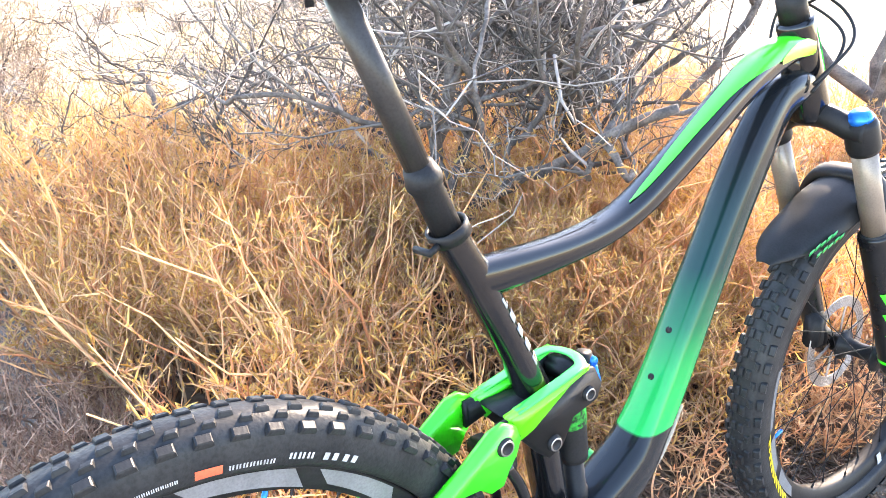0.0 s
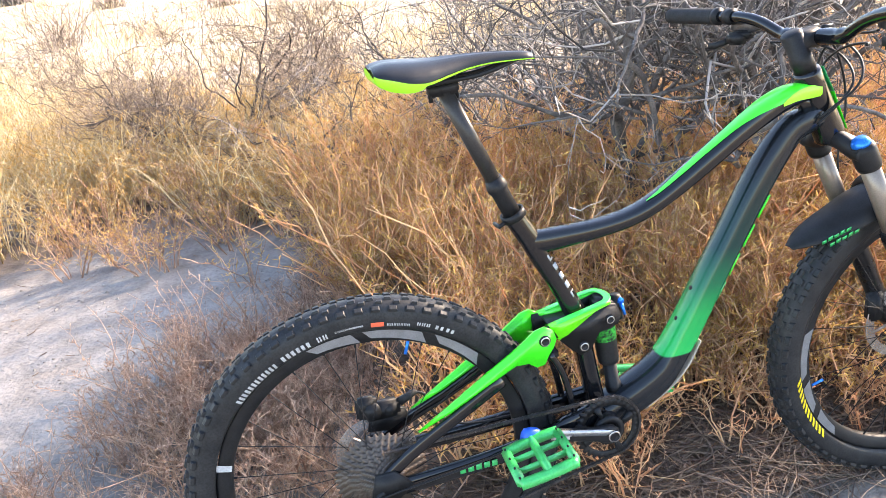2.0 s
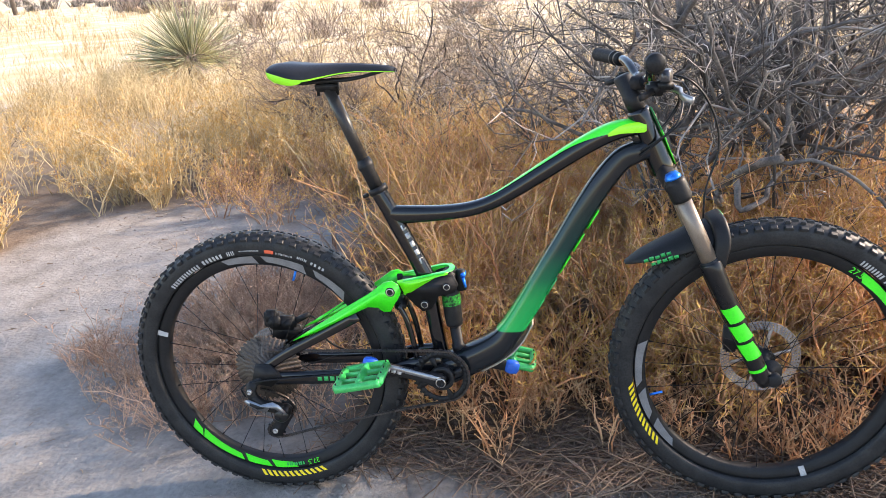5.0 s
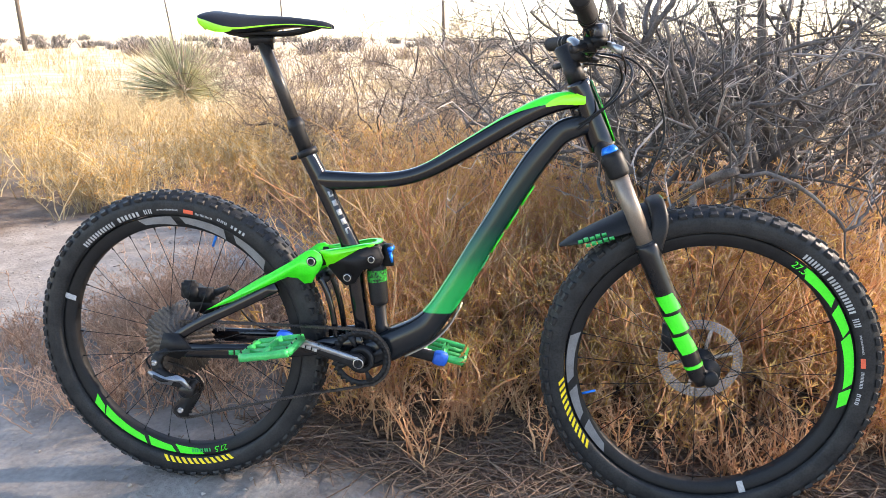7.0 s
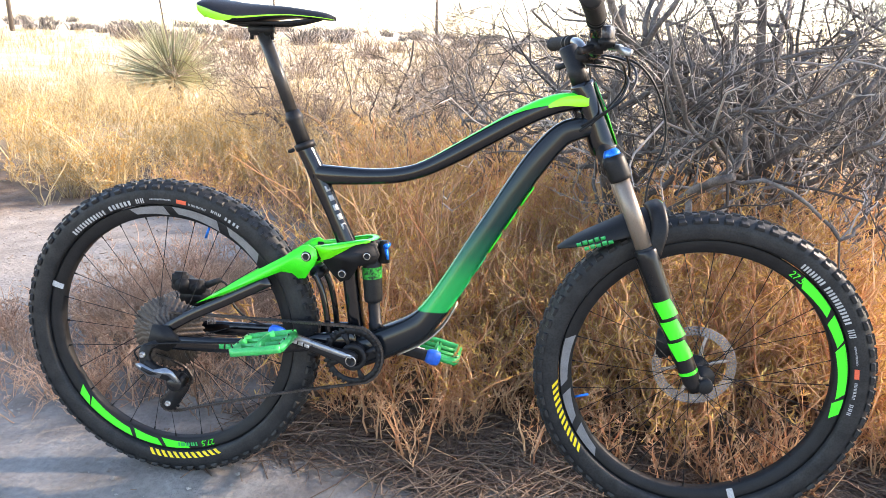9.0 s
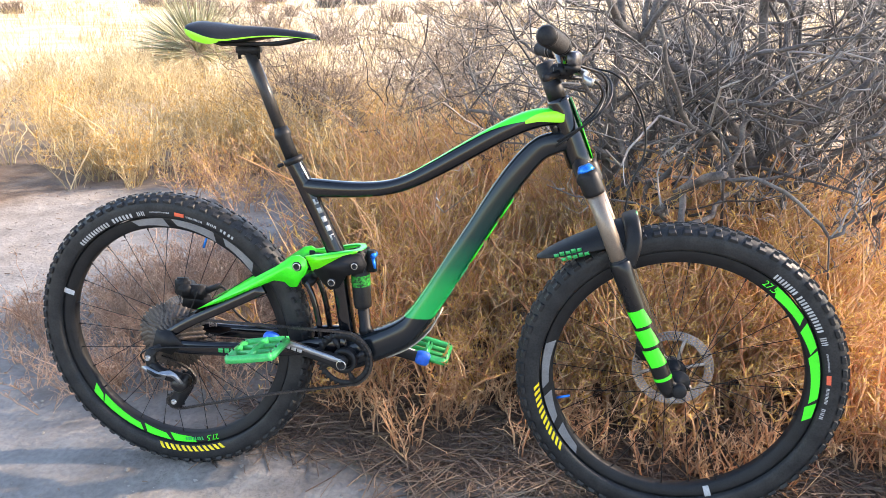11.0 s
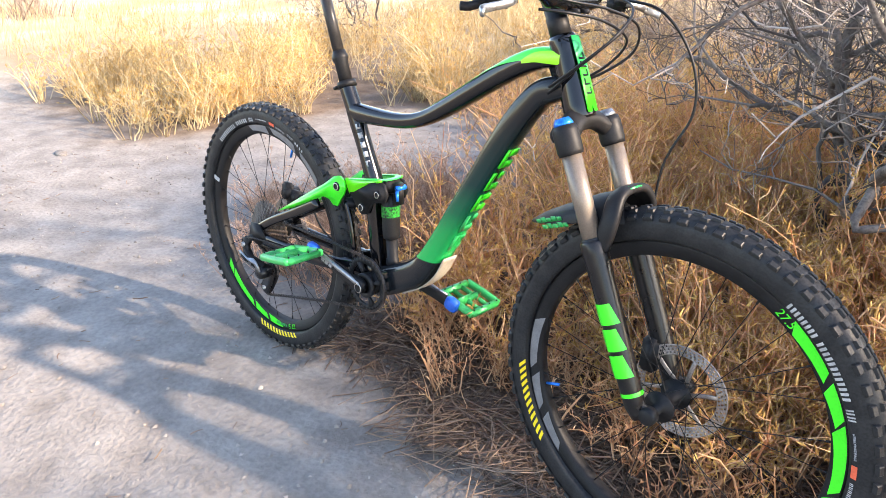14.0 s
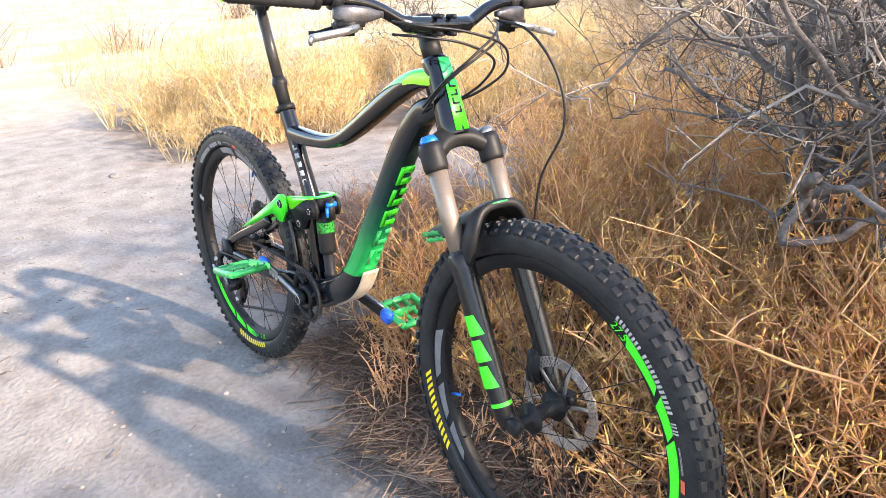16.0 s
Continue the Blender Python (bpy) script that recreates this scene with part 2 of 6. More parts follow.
def plate(outline, y0, y1, bevel=0.0):
    """A plate with an outline in x, z, from y0 to y1, with bevelled edges."""
    bm = bmesh.new()
    f = bm.faces.new([bm.verts.new((x, y0, z)) for x, z in outline])
    r = bmesh.ops.extrude_face_region(bm, geom=[f])
    bmesh.ops.translate(bm, vec=(0, y1 - y0, 0), verts=[v for v in r["geom"] if isinstance(v, bmesh.types.BMVert)])
    bmesh.ops.recalc_face_normals(bm, faces=bm.faces[:])
    if bevel:
        bmesh.ops.bevel(bm, geom=[e for e in bm.edges if abs(e.verts[0].co.y - e.verts[1].co.y) < 1e-6], offset=bevel, segments=2, affect="EDGES")
    bm.verts.index_update()
    out = [v.co.copy() for v in bm.verts], [tuple(v.index for v in f.verts) for f in bm.faces]
    bm.free()
    return out


def strands(name, curves, radii, material, sides=3, parent=None, label="", kind="", category=""):
    """Many thin stalks in one mesh: curves (N, S, 3), radii (N, S)."""
    c, r = np.asarray(curves, float), np.asarray(radii, float)
    n, s, _ = c.shape
    t = np.empty_like(c)
    t[:, 1:-1], t[:, 0], t[:, -1] = c[:, 2:] - c[:, :-2], c[:, 1] - c[:, 0], c[:, -1] - c[:, -2]
    t /= np.linalg.norm(t, axis=2, keepdims=True) + 1e-9
    ref = np.where(np.abs(t[..., 2:3]) > 0.8, np.array([1.0, 0, 0]), np.array([0, 0, 1.0]))
    u = np.cross(t, ref)
    u /= np.linalg.norm(u, axis=2, keepdims=True) + 1e-9
    w = np.cross(t, u)
    g = 2 * np.pi * np.arange(sides) / sides
    v = c[:, :, None] + r[:, :, None, None] * (np.cos(g)[:, None] * u[:, :, None] + np.sin(g)[:, None] * w[:, :, None])
    base = (np.arange(n)[:, None, None] * s + np.arange(s - 1)[None, :, None]) * sides
    k, k2 = np.arange(sides)[None, None], (np.arange(sides)[None, None] + 1) % sides
    f = np.stack([base + k, base + k2, base + sides + k2, base + sides + k], -1).reshape(-1, 4)
    me = bpy.data.meshes.new(name)
    me.vertices.add(n * s * sides)
    me.vertices.foreach_set("co", v.reshape(-1).astype(np.float32))
    me.loops.add(f.size)
    me.loops.foreach_set("vertex_index", f.reshape(-1).astype(np.int32))
    me.polygons.add(len(f))
    me.polygons.foreach_set("loop_start", np.arange(0, f.size, 4, dtype=np.int32))
    me.materials.append(material)
    me.update(calc_edges=True)
    me.shade_smooth()
    ob = new(name, me)
    ob.parent = parent
    return tagged(ob, label, category, kind=kind)


# ---- ground ----
def far_edge(x):
    """The far side of the bare track, where the golden grass begins; a tongue of grass comes near on its western side."""
    return np.interp(x, [-30, -12, -5, -4, -2.5, -2.3, -2.1, -1.9, -1.3, -0.9, -0.3, 2], [1.6, 1.3, 0.95, 0.80, 0.65, 1.0, 2.05, 2.45, 2.65, 2.85, 2.4, 2.5])


def near_edge(x, y):
    """How far (metres) a place lies inside the weeds round the bicycle; negative on the bare track."""
    left = x - (0.05 + 0.10 * np.sin(3.1 * y) - 0.10 * np.clip(y - 1.2, 0, 2))
    front = y - np.clip(0.05 - 0.12 * (x - 0.2), -0.06, 0.12) - 0.05 * np.sin(7 * x)
    return np.minimum(left, front)


def relief(x, y):
    h = 0.006 * np.sin(5.1 * x + 1.3 * y) * np.sin(4.3 * y - 0.7 * x) + 0.010 * np.sin(1.9 * x - 2.2 * y + 1)
    d = np.hypot(x - 0.6, y)
    return h * np.clip((d - 0.2) / 2, 0.15, 1) + np.clip(d - 12, 0, 500) * 0.0012 * (1 + np.sin(0.05 * x + 0.07 * y))


def ground_height(x, y):
    return relief(np.asarray(x, float), np.asarray(y, float)) - relief(0.0, 0.0)


def build_ground():
    k = np.linspace(-1, 1, 341)
    ax = np.sinh(k * 8.6) / np.sinh(8.6) * 3000
    ax = np.where(np.abs(ax) < 1e-9, 0, ax)
    gx, gy = np.meshgrid(ax + 0.3, ax + 0.8, indexing="ij")
    gz = ground_height(gx, gy)
    n = len(ax)
    verts = np.stack([gx, gy, gz], -1).reshape(-1, 3)
    i = (np.arange(n - 1)[:, None] * n + np.arange(n - 1)).reshape(-1)
    faces = np.stack([i, i + n, i + n + 1, i + 1], -1)
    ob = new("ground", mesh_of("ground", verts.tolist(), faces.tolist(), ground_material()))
    # how much the soil is bare track (1) or littered soil (0)
    x, y = verts[:, 0], verts[:, 1]
    inside = near_edge(x, y)
    bare = np.clip(0.5 - inside * 2.2, 0, 1) * np.clip(0.5 + (far_edge(x) - y) * 2.0, 0, 1)
    bare = np.clip(bare - 0.55 * np.exp(-((x + 0.3) / 0.3) ** 2 - ((y - 0.75) / 0.4) ** 2), 0, 1)
    a = ob.data.attributes.new("bare", "FLOAT", "POINT")
    a.data.foreach_set("value", bare.astype(np.float32))
    return tagged(ob, "pale sandy desert ground with a bare track and straw-littered soil", "ground", kind="structure")


def ground_material():
    m = bpy.data.materials.new("desert_soil")
    m.use_nodes = True
    nt = m.node_tree
    N, L = nt.nodes.new, nt.links.new
    b = nt.nodes["Principled BSDF"]
    co, at = N("ShaderNodeTexCoord"), N("ShaderNodeAttribute")
    at.attribute_name = "bare"
    noises = []
    for sc, det in ((0.9, 5), (7.0, 5), (60.0, 3), (350.0, 2)):
        n = N("ShaderNodeTexNoise")
        n.inputs["Scale"].default_value, n.inputs["Detail"].default_value = sc, det
        L(co.outputs["Object"], n.inputs["Vector"])
        noises.append(n)

    def ramp(src, stops):
        r = N("ShaderNodeValToRGB")
        r.color_ramp.elements[0].position, r.color_ramp.elements[0].color = stops[0][0], (*stops[0][1], 1)
        r.color_ramp.elements[1].position, r.color_ramp.elements[1].color = stops[-1][0], (*stops[-1][1], 1)
        for p, c in stops[1:-1]:
            r.color_ramp.elements.new(p).color = (*c, 1)
        L(src, r.inputs[0])
        return r.outputs[0]

    sand = ramp(noises[1].outputs["Fac"], ((0.3, (0.195, 0.175, 0.155)), (0.55, (0.26, 0.235, 0.207)), (0.75, (0.315, 0.29, 0.255))))
    litter = ramp(noises[1].outputs["Fac"], ((0.3, (0.10, 0.068, 0.045)), (0.6, (0.19, 0.135, 0.09)), (0.8, (0.30, 0.225, 0.15))))
    add = N("ShaderNodeMath")
    add.operation = "MULTIPLY_ADD"
    add.inputs[1].default_value, add.inputs[2].default_value = 0.8, -0.4
    L(noises[1].outputs["Fac"], add.inputs[0])
    s2 = N("ShaderNodeMath")
    s2.operation, s2.use_clamp = "ADD", True
    L(add.outputs[0], s2.inputs[0])
    L(at.outputs["Fac"], s2.inputs[1])
    mix = N("ShaderNodeMix")
    mix.data_type = "RGBA"
    L(s2.outputs[0], mix.inputs["Factor"])
    L(litter, mix.inputs["A"])
    L(sand, mix.inputs["B"])
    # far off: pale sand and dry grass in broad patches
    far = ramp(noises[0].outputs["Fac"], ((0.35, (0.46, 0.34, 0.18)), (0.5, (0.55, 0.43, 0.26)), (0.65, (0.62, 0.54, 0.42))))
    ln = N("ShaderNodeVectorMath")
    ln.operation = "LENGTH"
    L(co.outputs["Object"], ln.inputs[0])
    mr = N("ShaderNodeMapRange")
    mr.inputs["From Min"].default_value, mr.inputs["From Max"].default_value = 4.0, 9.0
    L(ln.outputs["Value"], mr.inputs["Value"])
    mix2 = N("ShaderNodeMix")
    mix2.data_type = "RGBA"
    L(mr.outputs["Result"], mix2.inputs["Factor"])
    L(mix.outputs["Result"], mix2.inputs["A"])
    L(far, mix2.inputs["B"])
    grain = ramp(noises[2].outputs["Fac"], ((0.3, (0.62, 0.62, 0.62)), (0.6, (1.0, 1.0, 1.0)), (0.8, (1.1, 1.1, 1.1))))
    mul = N("ShaderNodeMix")
    mul.data_type, mul.blend_type = "RGBA", "MULTIPLY"
    mul.inputs["Factor"].default_value = 0.55
    L(mix2.outputs["Result"], mul.inputs["A"])
    L(grain, mul.inputs["B"])
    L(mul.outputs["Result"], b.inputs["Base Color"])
    b.inputs["Roughness"].default_value = 0.95
    prev = None
    for n, st, di in ((noises[1], 0.35, 0.018), (noises[2], 0.75, 0.009), (noises[3], 0.6, 0.0025)):
        bp = N("ShaderNodeBump")
        bp.inputs["Strength"].default_value, bp.inputs["Distance"].default_value = st, di
        L(n.outputs["Fac"], bp.inputs["Height"])
        if prev:
            L(prev.outputs["Normal"], bp.inputs["Normal"])
        prev = bp
    L(prev.outputs["Normal"], b.inputs["Normal"])
    return m


build_ground()


# ---- plants ----
def scatter(rng, n, x0, x1, y0, y1, keep):
    """n places in a rectangle, kept with the chance keep(x, y)."""
    out = np.empty((0, 2))
    for _ in range(60):
        if len(out) >= n:
            break
        x, y = rng.uniform(x0, x1, n), rng.uniform(y0, y1, n)
        ok = rng.uniform(0, 1, n) < keep(x, y)
        out = np.vstack([out, np.stack([x[ok], y[ok]], -1)])
    return out[:n]


def stalk_curves(rng, base, height, lean, bend, samples=5):
    """Curved stalks that rise from base (N, 3)."""
    n = len(base)
    az = rng.uniform(0, 2 * np.pi, n)
    az2 = az + rng.normal(0, 0.9, n)
    t = np.linspace(0, 1, samples)[None, :]
    h = height[:, None]
    out = np.empty((n, samples, 3))
    l1, l2 = (lean * height)[:, None], (bend * height)[:, None]
    out[..., 0] = base[:, 0:1] + np.cos(az)[:, None] * l1 * t + np.cos(az2)[:, None] * l2 * t ** 2
    out[..., 1] = base[:, 1:2] + np.sin(az)[:, None] * l1 * t + np.sin(az2)[:, None] * l2 * t ** 2
    out[..., 2] = base[:, 2:3] + h * t * (1 - 0.28 * np.abs(bend)[:, None] * t)
    out[:, 1:, :] += rng.normal(0, 0.012, (n, samples - 1, 3)) * h[..., None]
    return out


def side_twigs(rng, curves, count, length, up=0.35, samples=3):
    """count twigs on each stalk, from places along it."""
    n, s, _ = curves.shape
    pick = np.repeat(np.arange(n), count)
    u = rng.uniform(0.25, 0.98, len(pick)) * (s - 1)
    i = np.minimum(u.astype(int), s - 2)
    f = (u - i)[:, None]
    start = curves[pick, i] * (1 - f) + curves[pick, i + 1] * f
    d = rng.normal(0, 1, (len(pick), 3))
    d[:, 2] = np.abs(d[:, 2]) * 0.6 + up
    d /= np.linalg.norm(d, axis=1, keepdims=True)
    ln = (length * rng.uniform(0.4, 1.3, len(pick)) * (1.15 - 0.6 * u / (s - 1)))[:, None, None]
    t = np.linspace(0, 1, samples)[None, :, None]
    curl = rng.normal(0, 0.22, (len(pick), 1, 3))
    return start[:, None] + d[:, None] * ln * t + curl * ln * t ** 2


def weed_patch(name, places, seed, height, material, label, stems=8, twigs=7, twig=0.09, thick=0.0014, spread=0.035, lean=0.55, bend=0.30, bud=None):
    """A patch of wiry dry plants at places (N, 2): each is a tuft of stems that fan out, with twigs, spurs and seed buds."""
    rg = np.random.default_rng(seed)
    n = len(places)
    size = rg.uniform(0.6, 1.12, n)
    own = np.repeat(np.arange(n), stems)
    az = rg.uniform(0, 2 * np.pi, len(own))
    out = rg.uniform(0, 1, len(own)) ** 0.7
    p = places[own] + np.stack([np.cos(az), np.sin(az)], -1) * (out * spread)[:, None]
    hh = (height(p[:, 0], p[:, 1]) if callable(height) else np.full(len(own), height)) * size[own] * rg.uniform(0.5, 1.04, len(own))
    az2 = az + rg.normal(0, 0.7, len(own))
    t = np.linspace(0, 1, 6)[None]
    c = np.empty((len(own), 6, 3))
    go, cur = (lean * out * hh)[:, None], (rg.normal(0, bend, len(own)) * hh)[:, None]
    c[..., 0] = p[:, 0:1] + np.cos(az2)[:, None] * go * t - np.sin(az2)[:, None] * cur * t ** 2
    c[..., 1] = p[:, 1:2] + np.sin(az2)[:, None] * go * t + np.cos(az2)[:, None] * cur * t ** 2
    c[..., 2] = (ground_height(p[:, 0], p[:, 1]) - 0.01)[:, None] + hh[:, None] * t * (1 - 0.22 * (out * lean)[:, None] * t)
    c[:, 1:] += rg.normal(0, 0.022, (len(own), 5, 3)) * hh[:, None, None]
    r = thick * rg.uniform(0.5, 1.5, (len(own), 1)) ** 1.3 * np.array([1.0, 0.95, 0.85, 0.72, 0.55, 0.32])[None]
    ob = strands(name, c, r, material, 4, None, label, "stuff", "dry weeds")
    tw = side_twigs(rg, c, twigs, twig)
    strands("fine_twigs", tw, thick * 0.6 * rg.uniform(0.6, 1.4, (len(tw), 1)) * np.array([1.0, 0.8, 0.45])[None], material, 3, ob, kind="stuff")
    sp = side_twigs(rg, tw, 3, twig * 0.24, 0.5, 3)
    strands("seed_buds", sp, thick * rg.uniform(0.5, 1.1, (len(sp), 1)) * np.array([0.4, 1.0, 0.3])[None], bud or material, 3, ob, kind="stuff")
    return ob


def clumpy(seed, scale=1.3, sharp=3.0):
    """A chance that varies over the ground in clumps."""
    k = np.random.default_rng(seed).uniform(0, 6.28, 6)

    def f(x, y):
        v = np.sin(x * scale * 2.1 + k[0]) * np.sin(y * scale * 1.7 + k[1]) + 0.6 * np.sin(x * scale * 4.3 + k[2] + y) * np.sin(y * scale * 3.9 + k[3])
        return 1 / (1 + np.exp(-sharp * v))
    return f


rng = np.random.default_rng(5)
cl = clumpy(1)
# wiry weeds behind and beside the bicycle
weeds = scatter(rng, 370, -0.05, 1.85, 0.22, 2.3, lambda x, y: (near_edge(x, y) > 0.06) * np.clip(1.25 - 0.35 * y, 0.2, 1) * (0.25 + 0.75 * cl(x, y)) * np.clip((y - 0.15) * 3, 0.1, 1))
weed_patch("dry_weeds", weeds, 11, lambda x, y: 0.38 + 0.31 * np.clip((y - 0.25) * 2, 0, 1), WEED, "tangled wiry dry weeds, golden brown, growing behind the bicycle", 8, 7, 0.12, 0.0027, lean=0.42, bend=0.34, bud=BUD)
# weeds that go on past the front wheel
more = scatter(rng, 260, 1.8, 4.4, -0.1, 3.6, lambda x, y: (y > -0.05 + 0.10 * np.sin(4 * x)) * (0.3 + 0.7 * cl(x, y)))
weed_patch("farther_weeds", more, 19, lambda x, y: 0.42 + 0.12 * np.clip(x - 2.0, 0, 1), WEED, "low golden brown dry weeds beyond the front wheel", 8, 6, 0.11, 0.0029, bud=BUD)
# low weeds in the shade under and in front of the wheels
low = scatter(rng, 70, 0.15, 1.9, 0.10, 0.45, lambda x, y: (near_edge(x, y) > 0.12) * 0.8)
weed_patch("low_weeds", low, 12, 0.21, WEED, "short dry weeds on the soil by the bicycle wheels", 5, 4, 0.07, 0.0020)
# thin weeds on the track beside the rear wheel
thin = scatter(rng, 210, -0.85, 0.15, 0.25, 1.50, lambda x, y: np.exp(-((x + 0.22) / 0.33) ** 2 - ((y - 0.85) / 0.5) ** 2) * (0.35 + 0.65 * cl(x * 1.7, y * 1.7)))
weed_patch("sparse_weeds", thin, 13, 0.30, PINKWEED, "sparse grey-brown dry weeds on the sandy track", 6, 6, 0.07, 0.0016, lean=0.7)
# small brown clumps by the rear wheel
tuft_at = np.array([(-0.88, 0.70), (-0.80, 0.50), (-0.66, 0.50), (-0.62, 0.66), (-0.54, 0.30), (-0.92, 0.60), (-0.40, 0.28), (-0.74, 0.82), (-0.70, 0.38)])
tufts_in = np.repeat(tuft_at, 5, 0) + np.random.default_rng(17).normal(0, 0.06, (45, 2))
weed_patch("track_tufts", tufts_in, 18, 0.20, PINKWEED, "small brown dry tufts on the track by the rear wheel", 6, 6, 0.05, 0.0013, lean=0.8)
# brownish weeds between the track and the bushes
brown = scatter(rng, 190, -1.3, 1.0, 1.7, 3.9, lambda x, y: (y > far_edge(x) - 0.75 + 0.2 * np.sin(4 * x)) * (0.3 + 0.7 * cl(x, y)))
weed_patch("brown_weeds", brown, 15, 0.36, PINKWEED, "pinkish-brown dry weeds along the far edge of the track", 8, 6, 0.10, 0.0024, 0.06, 0.6, bud=BUD)
# golden grass on the far side of the track
gold = scatter(rng, 560, -7.0, 1.0, 0.6, 5.8, lambda x, y: (y > far_edge(x) + 0.14 * np.sin(5 * x) + 0.10 * np.sin(13 * x) + 0.05) * np.clip((x + 4.5) / 0.6, 0.04, 1) * (0.06 + 0.94 * cl(x * 1.6, y * 1.6) ** 2) * np.clip(1.25 - 0.28 * (y - far_edge(x)), 0.12, 1))
weed_patch("golden_grass", gold, 14, lambda x, y: 0.40 + 0.20 * cl(x * 2.3 + 1, y * 2.3), GOLD, "knee-high golden dry grass and weeds beyond the track", 9, 6, 0.11, 0.0029, 0.06, 0.60, 0.36, bud=BUD)


# straw and litter on the soil
def litter(name, places, seed, length, label):
    rg = np.random.default_rng(seed)
    n = len(places)
    az, ln = rg.uniform(0, 6.28, n), length * rg.uniform(0.3, 1.3, n)
    t = np.linspace(-0.5, 0.5, 4)[None]
    c = np.empty((n, 4, 3))
    cv = rg.normal(0, 0.25, (n, 1))
    c[..., 0] = places[:, 0:1] + np.cos(az)[:, None] * ln[:, None] * t - np.sin(az)[:, None] * ln[:, None] * cv * t ** 2
    c[..., 1] = places[:, 1:2] + np.sin(az)[:, None] * ln[:, None] * t + np.cos(az)[:, None] * ln[:, None] * cv * t ** 2
    c[..., 2] = ground_height(c[..., 0], c[..., 1]) + 0.002 + np.abs(rg.normal(0, 0.012, (n, 1))) + rg.normal(0, 0.05, (n, 1)) * ln[:, None] * t
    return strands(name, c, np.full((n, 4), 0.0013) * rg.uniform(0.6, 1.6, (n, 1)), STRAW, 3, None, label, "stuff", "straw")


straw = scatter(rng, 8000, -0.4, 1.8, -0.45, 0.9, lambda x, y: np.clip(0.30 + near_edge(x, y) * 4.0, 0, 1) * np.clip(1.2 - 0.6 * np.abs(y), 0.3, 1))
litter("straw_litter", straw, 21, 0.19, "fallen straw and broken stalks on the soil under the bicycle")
few = scatter(rng, 260, -2.5, 0.6, -0.7, 2.4, lambda x, y: 0.5 + 0 * x)
litter("track_litter", few, 22, 0.035, "scattered bits of straw on the sandy track")


def crumbs(name, places, seed, label):
    """Small clods and pebbles, each an uneven octahedron half sunk in the soil."""
    rg = np.random.default_rng(seed)
    n = len(places)
    size = 0.0012 + 0.0075 * rg.uniform(0, 1, n) ** 3.5
    unit = np.array([(1, 0, 0), (0, 1, 0), (-1, 0, 0), (0, -1, 0), (0, 0, 0.75), (0, 0, -0.75)], float)
    v = unit[None] * size[:, None, None] * rg.uniform(0.6, 1.25, (n, 6, 1)) + rg.normal(0, 0.12, (n, 6, 3)) * size[:, None, None]
    v[..., 0] += places[:, 0:1]
    v[..., 1] += places[:, 1:2]
    v[..., 2] += (ground_height(places[:, 0], places[:, 1]) + 0.25 * size)[:, None]
    tri = np.array([(0, 1, 4), (1, 2, 4), (2, 3, 4), (3, 0, 4), (1, 0, 5), (2, 1, 5), (3, 2, 5), (0, 3, 5)])
    f = (np.arange(n)[:, None, None] * 6 + tri[None]).reshape(-1, 3)
    ob = new(name, mesh_of(name, v.reshape(-1, 3).tolist(), f.tolist(), CLOD, False))
    return tagged(ob, label, "pebbles", kind="stuff")


CLOD = strand_mat("sandy_clods", (0.20, 0.175, 0.15), (0.36, 0.325, 0.285), 0.95, 0.0)
crumbs("pebbles", scatter(rng, 5200, -3.0, 0.9, -1.3, 2.3, lambda x, y: np.where(near_edge(x, y) < 0.15, 0.9, 0.1) * np.where(y < far_edge(x), 1.0, 0.1) * (0.15 + 0.85 * cl(x * 1.3 + 2, y * 1.3))), 23, "small pebbles and clods of sand on the track")


